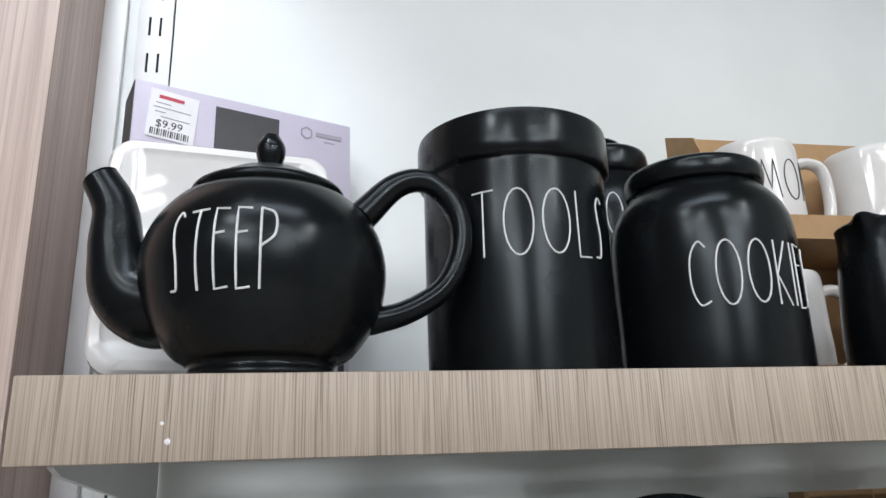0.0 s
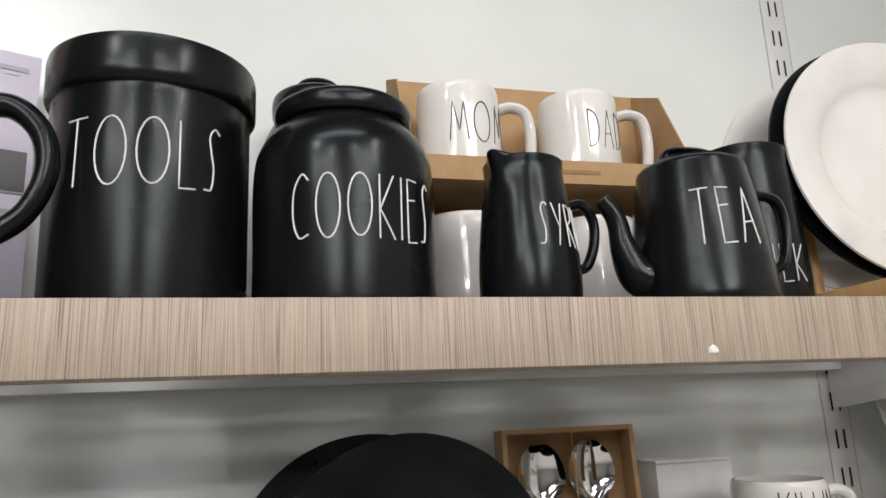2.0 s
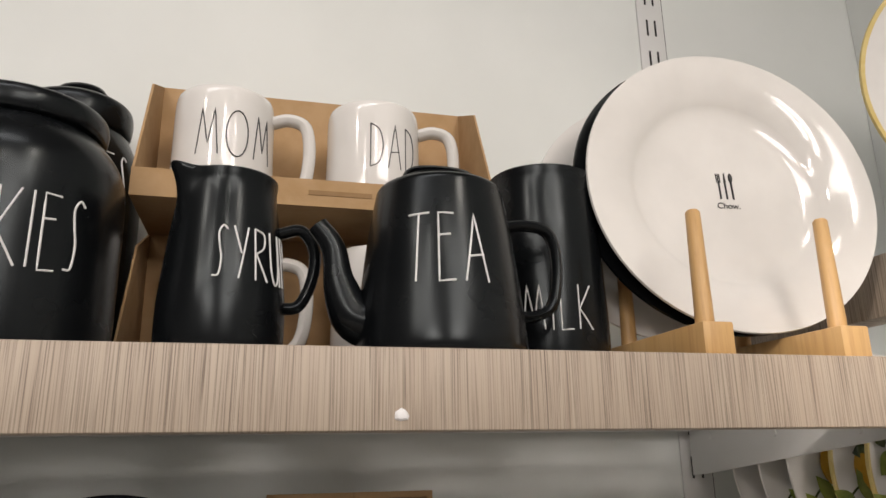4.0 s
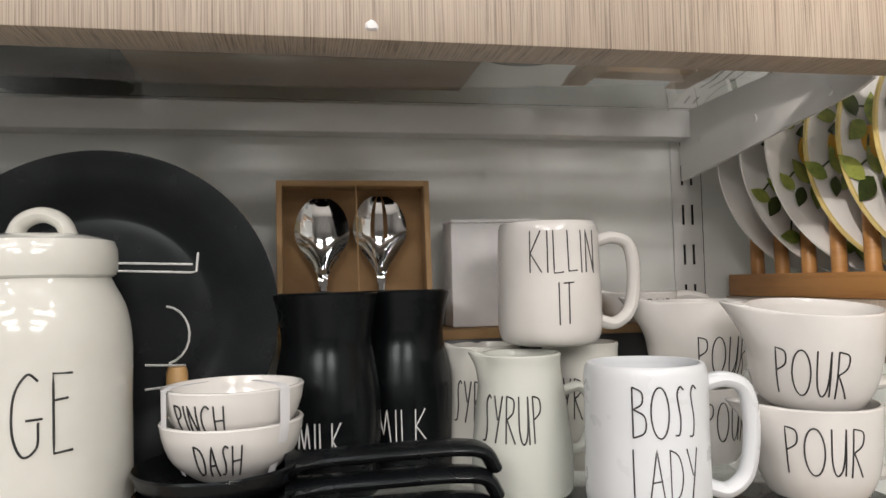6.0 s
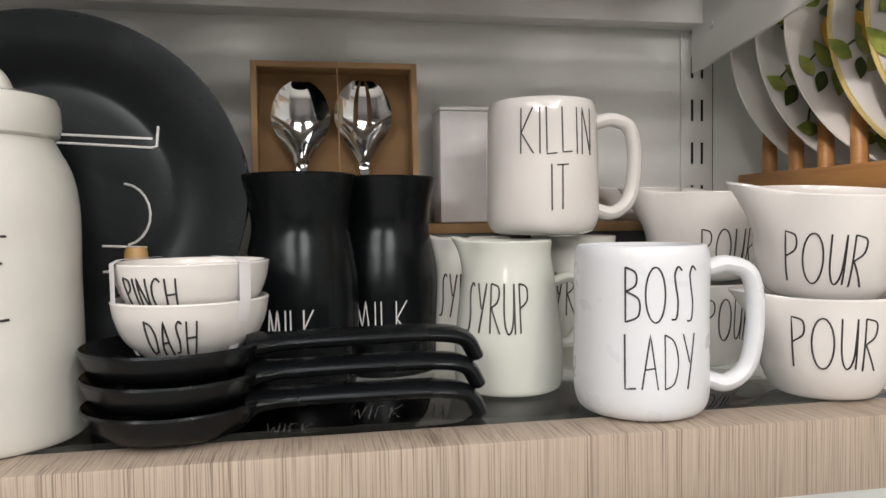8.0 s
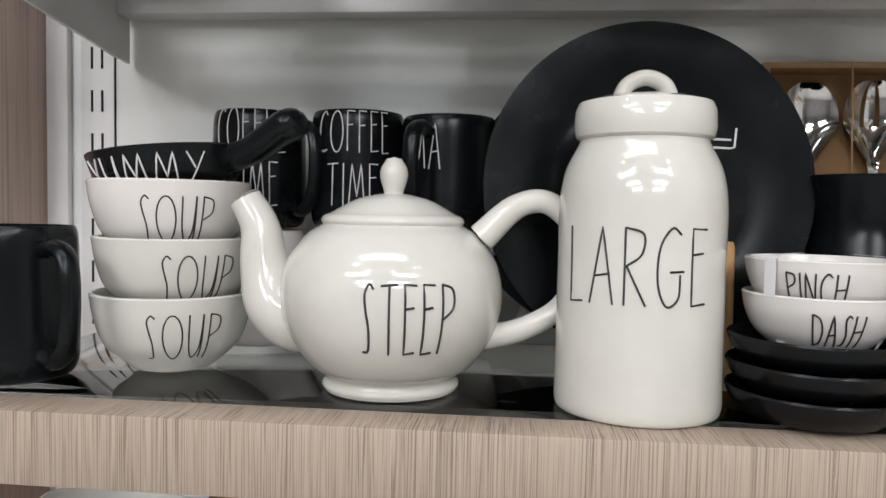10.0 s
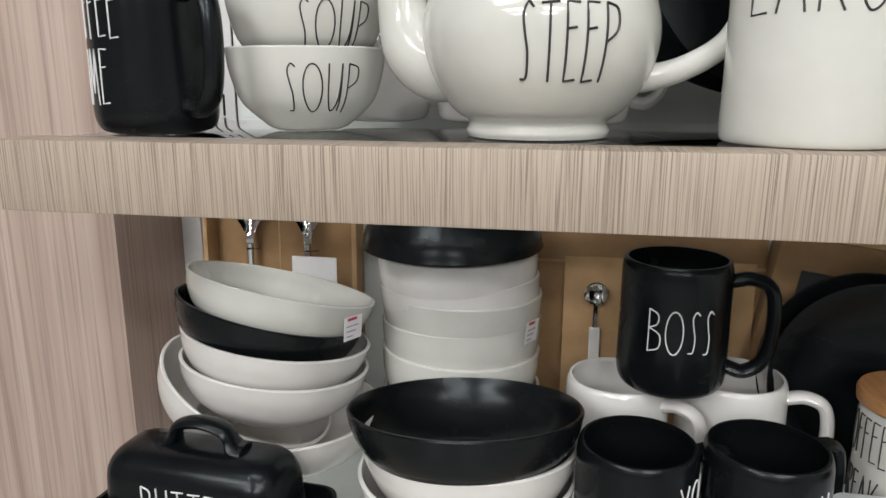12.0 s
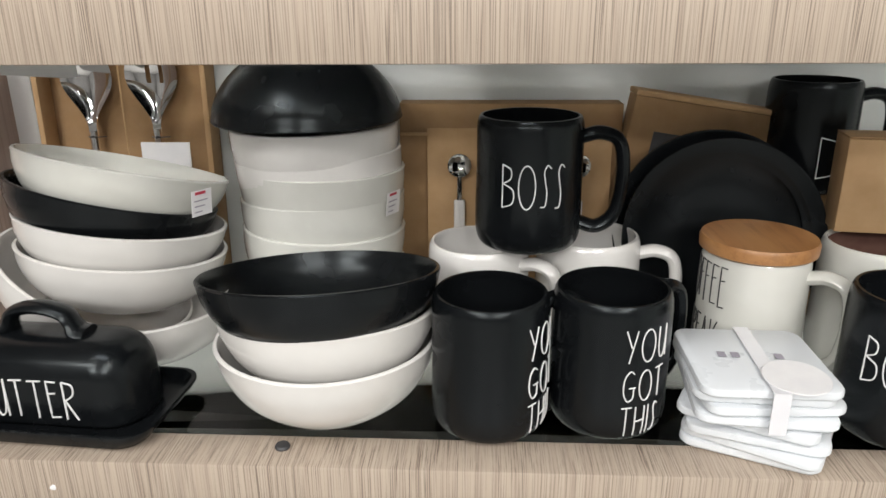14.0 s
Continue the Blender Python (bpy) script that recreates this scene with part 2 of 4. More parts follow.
GLYPH = {}
GLYPH["A"] = (0.38, [[(0, 0), (0.2, 1), (0.38, 0)], [(0.07, 0.36), (0.33, 0.4)]])
GLYPH["B"] = (0.34, [[(0.02, 0), (0.02, 1)], bend((0.02, 1), (0.26, 0.9), (0.26, 0.68), (0.04, 0.56)), bend((0.04, 0.56), (0.33, 0.42), (0.32, 0.12), (0.02, 0))])
GLYPH["C"] = (0.36, [bend((0.36, 0.9), (0.22, 1), (0.05, 0.75), (0.03, 0.3), (0.16, 0.02), (0.36, 0.06))])
GLYPH["D"] = (0.36, [[(0.02, 0), (0.02, 1)], bend((0.02, 1), (0.26, 0.86), (0.36, 0.5), (0.26, 0.12), (0.02, 0))])
GLYPH["E"] = (0.26, [[(0.26, 0.99), (0, 1), (0.01, 0), (0.26, 0.02)], [(0, 0.66), (0.2, 0.68)]])
GLYPH["F"] = (0.26, [[(0.26, 0.99), (0, 1), (0.01, 0)], [(0, 0.64), (0.2, 0.66)]])
GLYPH["G"] = (0.40, [bend((0.36, 0.92), (0.22, 1), (0.05, 0.75), (0.03, 0.3), (0.16, 0.02), (0.34, 0.12), (0.36, 0.42)), [(0.2, 0.45), (0.42, 0.46)]])
GLYPH["H"] = (0.34, [[(0, 0), (0, 1)], [(0.33, 0), (0.34, 1)], [(0, 0.5), (0.34, 0.54)]])
GLYPH["I"] = (0.03, [[(0.015, 0), (0.015, 1)]])
GLYPH["K"] = (0.34, [[(0.01, 0), (0.01, 1)], [(0.32, 1), (0.02, 0.46), (0.34, 0)]])
GLYPH["L"] = (0.26, [[(0, 1), (0.01, 0), (0.27, 0.02)]])
GLYPH["M"] = (0.46, [[(0, 0), (0.09, 1), (0.24, 0.22), (0.36, 1), (0.46, 0)]])
GLYPH["N"] = (0.34, [[(0, 0), (0.02, 1), (0.32, 0), (0.34, 1)]])
GLYPH["O"] = (0.47, [oval(0.235, 0.5, 0.235, 0.5, 90, 450)])
GLYPH["P"] = (0.30, [[(0.02, 0), (0.02, 1)], bend((0.02, 1), (0.27, 0.92), (0.27, 0.66), (0.03, 0.5))])
GLYPH["R"] = (0.32, [[(0.02, 0), (0.02, 1)], bend((0.02, 1), (0.28, 0.92), (0.26, 0.66), (0.03, 0.5)), [(0.05, 0.5), (0.33, 0)]])
GLYPH["S"] = (0.28, [bend((0.28, 0.93), (0.18, 1), (0.09, 0.86), (0.12, 0.62), (0.17, 0.36), (0.13, 0.06), (0.0, 0.03))])
GLYPH["T"] = (0.36, [[(0, 0.98), (0.36, 1)], [(0.18, 1), (0.17, 0)]])
GLYPH["U"] = (0.34, [bend((0, 1), (0.01, 0.3), (0.13, 0.0), (0.28, 0.22), (0.33, 1)), [(0.33, 1), (0.34, 0)]])
GLYPH["V"] = (0.34, [[(0, 1), (0.17, 0), (0.34, 1)]])
GLYPH["Y"] = (0.34, [[(0, 1), (0.18, 0.48)], [(0.34, 1), (0.12, 0)]])


def strokes_of(word, gap=0.15):
    """Strokes of a word as (x, y) lists, with x from 0 to 1 over the word and y from 0 to 1."""
    at, out = 0.0, []
    for ch in word:
        wide, lines = GLYPH[ch]
        drop = 0.02 * math.sin(at * 7)
        out += [[(at + x, y + drop * (1 - y)) for x, y in line] for line in lines]
        at += wide + gap
    return [[(x / (at - gap), y) for x, y in line] for line in out]


def letters(name, word, place, parent, material, stroke=0.0009, label=""):
    """Draws a word as round strokes on a surface; place(x, y) gives the point for word coordinates."""
    bm = bmesh.new()
    for line in strokes_of(word):
        fine = []
        for (xa, ya), (xb, yb) in zip(line, line[1:]):
            n = max(1, int(max(abs(xa - xb) * 14, abs(ya - yb) * 8)))
            fine += [(xa + (xb - xa) * i / n, ya + (yb - ya) * i / n) for i in range(n)]
        fine.append(line[-1])
        tube([place(x, y) for x, y in fine], stroke * 0.80, 5, bm=bm, up=(0.13, 0.9, 0.35))
    return part(name, bm, material, parent, label)


def on_lathe(outer, a0, a1, z0, z1, slant=0.0, squash=1.0):
    """Word coordinates to a turned surface, between two angles (0 faces the front) and two heights."""
    zs, rs = [q[1] for q in outer], [q[0] for q in outer]

    def place(x, y):
        z = z0 + (z1 - z0) * y
        a = radians(a0 + (a1 - a0) * x + slant * y)
        r = float(np.interp(z, zs, rs)) + 0.0002
        return (r * math.sin(a), -r * math.cos(a) * squash, z)

    return place


def vessel(outer, wall=0.004, floor=0.006):
    """Closed profile of an open vessel: outer (bottom to rim), a round rim and the inside."""
    o = [(float(r), float(z)) for r, z in spline(outer, 5)]
    r, z = o[-1]
    inner = [(max(q[0] - wall, 0.001), q[1]) for q in reversed(o) if q[1] > floor and q[1] < z - wall * 0.5]
    return o, [(0, o[0][1])] + o + [(r - wall * 0.25, z + wall * 0.3), (r - wall * 0.75, z + wall * 0.3)] + inner + [(0, floor)]


def mug(name, label, x, y, z, r=0.047, h=0.117, glaze=None, turn=0.0, handle=90.0, words=(), ink=None, group="", straight=0.985, inside=None, stroke=0.0008, lean=0.0):
    glaze = glaze or WHITE
    ob = thing(name, label, "mug", x, y, z, turn, lean=lean, group=group)
    outer = [(r * 0.74, 0.0), (r * 0.90, 0.003), (r * 0.985, 0.012), (r * 1.0, 0.03), (r * 0.99, h * 0.55), (r * straight, h * 0.84), (r * straight * 0.985, h * 0.94), (r * straight * 0.955, h - 0.002)]
    o, prof = vessel(outer, 0.0042)
    part("body", lathe(prof, wobble=0.014, seed=x * 31), glaze, ob)
    if inside:
        part("inside", lathe([(0, 0.0068)] + [(q[0] - 0.0047, q[1]) for q in o if 0.0075 < q[1] < h - 0.004]), inside, ob, "coloured glaze inside")
    b = radians(handle)
    ux, uy = math.sin(b), -math.cos(b)
    path = spline([(r * 0.95, h * 0.84), (r + 0.014, h * 0.87), (r + 0.030, h * 0.80), (r + 0.034, h * 0.55), (r + 0.029, h * 0.27), (r + 0.014, h * 0.155), (r * 0.95, h * 0.185)], 5)
    part("handle", tube([(p[0] * ux, p[0] * uy, p[1]) for p in path], 0.0062, 10, flat=1.3, up=(-uy, ux, 0)), glaze, ob)
    for word, a0, a1, z0, z1 in words:
        letters("lettering", word, on_lathe(o, a0, a1, z0, z1), ob, ink or INK, stroke)
    return ob


def bowl(name, label, x, y, z, r, h, glaze, turn=0.0, tilt=0.0, lean=0.0, foot=0.5, words=(), group="", category="bowl", steep=False):
    ob = thing(name, label, category, x, y, z, turn, tilt, lean, group)
    outer = [(r * foot, 0.0), (r * (foot + 0.12), 0.004), (r * 0.83, h * 0.33), (r * 0.95, h * 0.65), (r * 0.995, h * 0.93), (r, h - 0.002)]
    if steep:
        outer = [(r * foot, 0.0), (r * (foot + 0.08), 0.003), (r * 0.93, h * 0.30), (r * 0.985, h * 0.6), (r, h - 0.002)]
    o, prof = vessel(outer, 0.0042)
    part("body", lathe(prof, 64, wobble=0.008, seed=x * 17 + z), glaze, ob)
    for word, a0, a1, z0, z1 in words:
        letters("lettering", word, on_lathe(o, a0, a1, z0, z1), ob, INK, 0.0008)
    return ob


def spoon_shape(bm, cx, y, z0, fork=False, scale=1.0, lean=0.0):
    """A polished serving head with its neck and handle, standing in the plane y."""
    n, top, wide, dish = 22, 0.098 * scale, 0.0290 * scale, 0.010 * scale
    rows = []
    for i in range(n + 1):
        u = i / n
        e = min(1.0, max(0.0, (u - 0.08) / 0.54))
        w = 0.0045 + (wide - 0.0045) * e * e * (3 - 2 * e) if u < 0.62 else wide * math.sqrt(max(0.0, 1 - ((u - 0.62) / 0.40) ** 2))
        row = []
        for k in range(13):
            v = -1 + 2 * k / 12
            depth = dish * (1 - v * v) * math.sin(min(1.0, max(0, u - 0.15) / 0.85) * math.pi) ** 0.6
            row.append(bm.verts.new((cx + v * w, y + depth, z0 + u * top)))
        rows.append(row)
    for i, (a, b) in enumerate(zip(rows, rows[1:])):
        for k in range(12):
            if fork and i > n * 0.5 and k in (4, 7):
                continue
            bm.faces.new((a[k], a[k + 1], b[k + 1], b[k]))
    tube([(cx, y, z0 + 0.004), (cx, y, z0 - 0.03), (cx, y + 0.001, z0 - 0.12 * scale)], [0.0044, 0.0042, 0.0055], 8, flat=0.6, bm=bm)
    return bm

# ---- structure ----
WALL_Y, Z1, Z2, Z3 = 0.363, 1.45, 1.056, 0.718
SHELF_R = 1.215
structure("floor", block(-3.2, 3.6, -6.6, 0.6, -0.05, 0.0), FLOOR_TILE, "grey polished store floor tiles", "floor")
# ceiling and three outer walls are unseen, added for dim bounce and reflections
structure("ceiling", block(-3.2, 3.6, -6.6, 0.6, 2.8, 2.85), ROOM_PAINT, "plain grey ceiling added out of view", "ceiling")
structure("wall_back", block(-3.2, 3.6, WALL_Y, WALL_Y + 0.05, 0.0, 2.8), WALL, "pale grey-green display wall panel behind the shelves", "wall")
structure("wall_front", block(-3.2, 3.6, -6.6, -6.55, 0.0, 2.8), ROOM_PAINT, "plain grey wall added out of view", "wall")
structure("wall_left", block(-3.2, -3.15, -6.55, WALL_Y, 0.0, 2.8), ROOM_PAINT, "plain grey wall added out of view", "wall")
structure("wall_right", block(3.55, 3.6, -6.55, WALL_Y, 0.0, 2.8), ROOM_PAINT, "plain grey wall added out of view", "wall")

post = thing("end_panel", "pinkish oak laminate end panel beside the shelves", "panel", kind="structure")
part("board", block(-0.75, -0.088, 0.224, WALL_Y - 0.002, 0.0, 2.45, 0.001), POST, post)
part("edge_trim", block(-0.0878, -0.062, 0.352, WALL_Y - 0.002, 0.0, 2.45, 0.0008), STEEL, post, "thin pale metal edge trim")


def upright(x):
    ob = thing("slotted_upright", "white slotted steel upright on the wall", "upright", kind="structure")
    part("strip", block(x - 0.020, x + 0.020, WALL_Y - 0.003, WALL_Y - 0.0005, 0.05, 2.5, 0.0006), STEEL, ob)
    part("seam", block(x + 0.0205, x + 0.0215, WALL_Y - 0.0016, WALL_Y - 0.0004, 0.05, 2.5), SLOT, ob, "dark seam beside the strip")
    # each slot's inner shade is painted: a thin black bar on the strip
    rows = 40
    first = None
    for k in range(rows):
        z = 0.42 + 0.0497 * k
        for dx in (-0.0062, 0.0062):
            if first is None:
                first = part("slot", block(-0.0013, 0.0013, -0.0004, 0.0004, -0.0125, 0.0125), SLOT, ob, "black bar painted for the shade inside a slot")
                first.location = (x + dx, WALL_Y - 0.0036, z)
            else:
                s = new("slot", first.data)
                s.parent = ob
                s.location = (x + dx, WALL_Y - 0.0036, z)
    return ob


upright(-0.030)
upright(1.200)


def shelf(z, x0, x1):
    ob = thing("shelf", "glass shelf with a grey oak laminate front edge", "shelf", group="wall shelves")
    part("front_edge", block(x0, x1, 0.0, 0.040, z - 0.051, z, 0.0012), LAMINATE, ob, "oak laminate front band")
    part("glass_panel", block(x0 + 0.02, x1 - 0.02, 0.041, WALL_Y - 0.035, z - 0.0095, z - 0.0015, 0.0006), GLASS, ob, "clear glass panel").visible_shadow = False
    part("back_rail", block(x0 + 0.005, x1 - 0.005, WALL_Y - 0.036, WALL_Y - 0.004, z - 0.044, z - 0.012, 0.0015), STEEL, ob, "pale painted back rail")
    for x in (x0 + 0.012, x1 - 0.024):
        bm = bmesh.new()
        prof = [(0.042, z - 0.0105), (0.042, z - 0.052), (0.06, z - 0.058), (0.325, z - 0.092), (0.352, z - 0.094), (0.352, z - 0.0105)]
        a = [bm.verts.new((x - 0.002, y, q)) for y, q in prof]
        b = [bm.verts.new((x + 0.002, y, q)) for y, q in prof]
        bm.faces.new(a)
        bm.faces.new(b[::-1])
        for i in range(len(prof)):
            j = (i + 1) % len(prof)
            bm.faces.new((a[i], b[i], b[j], a[j]))
        br = part("bracket", bm, STEEL, ob, "tapered painted steel bracket", smooth=False)
        for y in (0.09, 0.2, 0.31):
            part("rivet", lathe([(0, 0.0011), (0.0035, 0.0011), (0.0042, 0.0)], 14), STEEL, br).matrix_local = pose(x - 0.0022, y, z - 0.05, 0, -90, 0)
    return ob


for z, x0 in ((Z1, 0.0), (Z2, -0.016), (Z3, -0.013)):
    shelf(z, x0, SHELF_R)
shelf_low = shelf(0.33, 0.0, SHELF_R)

nail = thing("hot_glue_dab", "white dab stuck on the shelf edge", "glue dab", 0.772, 0.0, 1.408)
part("dab", lathe([(0, 0.002), (0.0026, 0.0018), (0.0036, 0.0008), (0.0041, 0)], 12, wobble=0.5), STICKER, nail).matrix_local = pose(0, 0.0, 0, 90, 0, 0)
for x, z, s in ((0.088, 1.4105, 0.0016), (0.084, 1.421, 0.001), (0.118, Z3 - 0.024, 0.0022)):
    ch = thing("paint_chip", "tiny white chip in the shelf edge", "chip", x, 0.0, z)
    part("chip", lathe([(0, 0.0006), (s, 0.0004), (s * 1.3, 0.0)], 9, wobble=0.3, seed=x), STICKER, ch).matrix_local = pose(0, 0, 0, 90, 0, 20)
dot = thing("screw_cap", "small black round cap lying on the shelf edge", "cap", 0.289, 0.024, Z3)
part("cap", lathe([(0, 0), (0.0055, 0), (0.006, 0.0015), (0.005, 0.003), (0, 0.0034)], 18), BOX_BLACK, dot)

# ---- top shelf ----


def teapot(label, x, y, z, r, glaze, ink, words, k=1.0):
    ob = thing("teapot", label, "teapot", x, y, z)
    o = [(float(a), float(b)) for a, b in spline([(r * 0.60, 0), (r * 0.62, 0.004), (r * 0.60, 0.011), (r * 0.74, 0.020), (r * 0.93, 0.045), (r, 0.078 * k), (r * 0.945, 0.106 * k), (r * 0.78, 0.128 * k), (r * 0.62, 0.138 * k)], 6)]
    part("body", lathe([(0, 0)] + o + [(r * 0.5, 0.139 * k)], 64, wobble=0.006), glaze, ob)
    lid = spline([(r * 0.63, 0.1375 * k), (r * 0.645, 0.1405 * k), (r * 0.62, 0.1445 * k), (r * 0.55, 0.1475 * k), (r * 0.34, 0.158 * k), (0.012, 0.163 * k)], 5)
    cover = part("lid", lathe([(0, 0.137 * k)] + [(float(a), float(b)) for a, b in lid] + [(0, 0.1635 * k)], 56), glaze, ob)
    knob = spline([(0.0085, 0.160 * k), (0.0078, 0.165 * k), (0.0108, 0.176 * k), (0.0105, 0.184 * k), (0.006, 0.1925 * k)], 5)
    part("knob", lathe([(float(a), float(b)) for a, b in knob] + [(0, 0.1945 * k)], 24), glaze, cover)
    sp = spline([(-r * 0.58, 0.058), (-r * 0.90, 0.056), (-r * 1.11, 0.070), (-r * 1.20, 0.098), (-r * 1.24, 0.128), (-r * 1.38, 0.151)], 6)
    n = len(sp)
    rad = [float(np.interp(i / (n - 1), [0, 0.18, 0.36, 0.55, 0.8, 1], [0.030, 0.030, 0.0255, 0.0200, 0.0155, 0.0130])) for i in range(n)]
    sp = [(p[0], p[1] * (0.5 + 0.5 * k)) for p in sp]
    bm = tube([(p[0], 0, p[1]) for p in sp], rad, 18, caps=False)
    tip, d = Vector((sp[-1][0], 0, sp[-1][1])), Vector((-0.55, 0, 0.83))
    tube([tip + d * 0.0005, tip + d * 0.0018, tip + d * 0.0004, tip - d * 0.02], [0.0129, 0.0117, 0.0100, 0.009], 18, caps=False, bm=bm)
    part("spout", bm, glaze, ob)
    hp = spline([(r * 0.80, 0.128), (r * 1.10, 0.154), (r * 1.38, 0.158), (r * 1.62, 0.137), (r * 1.67, 0.105), (r * 1.52, 0.073), (r * 1.22, 0.054), (r * 0.92, 0.046), (r * 0.74, 0.048)], 6)
    part("handle", tube([(p[0], 0, p[1] * k) for p in hp], [float(np.interp(i / (len(hp) - 1), [0, 0.15, 0.6, 0.85, 1], [0.012, 0.0095, 0.0082, 0.0095, 0.014])) for i in range(len(hp))], 14, flat=1.1), glaze, ob)
    letters("lettering", "STEEP", on_lathe(o, *words), ob, ink, 0.0011)
    return ob


teapot("black satin ceramic teapot lettered STEEP", 0.135, 0.068, Z1, 0.0868, BLACK, CHALK, (-39, 8, 0.049, 0.101), k=0.975)

can = thing("utensil_canister", "tall black ceramic canister lettered TOOLS", "canister", 0.343, 0.136, Z1)
co = [(0.076, 0.0), (0.0795, 0.004), (0.080, 0.09), (0.080, 0.172), (0.0797, 0.1745), (0.0800, 0.1765), (0.0835, 0.1785), (0.0848, 0.1805), (0.085, 0.19), (0.085, 0.211)]
part("body", lathe([(0, 0)] + co + [(0.084, 0.216), (0.080, 0.216), (0.078, 0.20), (0.075, 0.02), (0, 0.012)], 72, wobble=0.004), BLACK, can)
letters("lettering", "TOOLS", on_lathe(co, -40, 46, 0.094, 0.148), can, CHALK, 0.0010)


def cookie_jar(label, x, y, r, h, word, a0, a1, z0, z1):
    ob = thing("cookie_jar", label, "jar", x, y, Z1, group="black lidded jars")
    o = [(float(a), float(b)) for a, b in spline([(r * 0.97, 0), (r, 0.004), (r, h * 0.3), (r, h * 0.66), (r * 0.93, h * 0.80), (r * 0.76, h * 0.90), (r * 0.70, h * 0.92)], 6)]
    part("body", lathe([(0, 0)] + o + [(0, h * 0.92)], 72, wobble=0.006, seed=x), BLACK, ob)
    lid = spline([(r * 0.70, h * 0.915), (r * 0.77, h * 0.935), (r * 0.78, h * 1.0), (r * 0.70, h * 1.035), (r * 0.40, h * 1.06), (0.004, h * 1.065)], 5)
    cover = part("lid", lathe([(0, h * 0.91)] + [(float(a), float(b)) for a, b in lid] + [(0, h * 1.065)], 64), BLACK, ob)
    loop = spline([(-0.024, 0, h * 1.05), (-0.016, 0, h * 1.10), (0, 0, h * 1.115), (0.016, 0, h * 1.10), (0.024, 0, h * 1.05)], 5)
    part("lid_handle", tube(loop, 0.0055, 10, flat=1.7), BLACK, cover)
    if word:
        letters("lettering", word, on_lathe(o, a0, a1, z0, z1), ob, CHALK, 0.0010)
    return ob


cookie_jar("black ceramic lidded jar lettered COOKIES", 0.504, 0.113, 0.077, 0.180, "COOKIES", -38, 53, 0.052, 0.103)
cookie_jar("taller black lidded jar standing behind the front jar", 0.496, 0.290, 0.0655, 0.268, "COOKIES", -40, 62, 0.165, 0.214)


def pitcher(label, x, y, z, r, h, glaze, ink, word, a0, a1, z0, z1, handle=90.0, group="", spout=270.0):
    ob = thing("syrup_pitcher", label, "pitcher", x, y, z, group=group)
    outer = [(r * 0.88, 0), (r * 0.98, 0.004), (r * 1.01, 0.02), (r * 0.99, h * 0.35), (r * 0.89, h * 0.66), (r * 0.80, h * 0.88), (r * 0.815, h - 0.002)]
    o, prof = vessel(outer, 0.004)

    def lip(a, rr, zz):
        w = math.exp(-((a - radians(spout)) / 0.24) ** 2) * max(0.0, (zz - h * 0.74) / (h * 0.26)) ** 1.4
        return rr * (1 + 0.34 * w), zz + 0.004 * w

    part("body", lathe(prof, 72, wobble=0.010, seed=x, pull=lip), glaze, ob)
    b = radians(handle)
    ux, uy = math.sin(b), -math.cos(b)
    hp = spline([(r * 0.84, h * 0.70), (r + 0.010, h * 0.73), (r + 0.020, h * 0.62), (r + 0.019, h * 0.45), (r + 0.010, h * 0.30), (r * 0.93, h * 0.28)], 5)
    part("handle", tube([(p[0] * ux, p[0] * uy, p[1]) for p in hp], 0.0045, 10, flat=1.3, up=(-uy, ux, 0)), glaze, ob)
    letters("lettering", word, on_lathe(o, a0, a1, z0, z1), ob, ink, 0.0009)
    return ob


pitcher("black ceramic pitcher lettered SYRUP", 0.658, 0.081, Z1, 0.0435, 0.132, BLACK, CHALK, "SYRUP", -7, 84, 0.049, 0.086, spout=304)

tea = thing("teapot", "tapered black ceramic teapot lettered TEA", "teapot", 0.813, 0.062, Z1)
to = [(float(a), float(b)) for a, b in spline([(0.0595, 0), (0.0625, 0.004), (0.0605, 0.03), (0.0550, 0.08), (0.0492, 0.116), (0.0465, 0.126), (0.038, 0.1302)], 6)]
part("body", lathe([(0, 0)] + to + [(0, 0.1303)], 64, wobble=0.006), BLACK, tea)
tl = part("lid", lathe([(0, 0.129), (0.036, 0.1305), (0.034, 0.1335), (0.01, 0.135), (0, 0.135)], 40), BLACK, tea)
part("lid_handle", tube(spline([(-0.027, 0, 0.131), (-0.022, 0, 0.1425), (0, 0, 0.1455), (0.022, 0, 0.1425), (0.027, 0, 0.131)], 5), 0.0034, 8, flat=2.0), BLACK, tl)
ts = spline([(-0.048, 0.024), (-0.064, 0.030), (-0.074, 0.053), (-0.079, 0.079), (-0.091, 0.096)], 6)
part("spout", tube([(p[0], 0, p[1]) for p in ts], [float(np.interp(i / (len(ts) - 1), [0, 0.3, 0.6, 1], [0.020, 0.0158, 0.0098, 0.0076])) for i in range(len(ts))], 16), BLACK, tea)
th = spline([(0.048, 0.101), (0.066, 0.105), (0.087, 0.100), (0.093, 0.075), (0.088, 0.043), (0.070, 0.033), (0.054, 0.036)], 6)
part("handle", tube([(p[0], 0, p[1]) for p in th], 0.0044, 10, flat=1.5), BLACK, tea)
letters("lettering", "TEA", on_lathe(to, -37, 20, 0.045, 0.094), tea, CHALK, 0.0010)


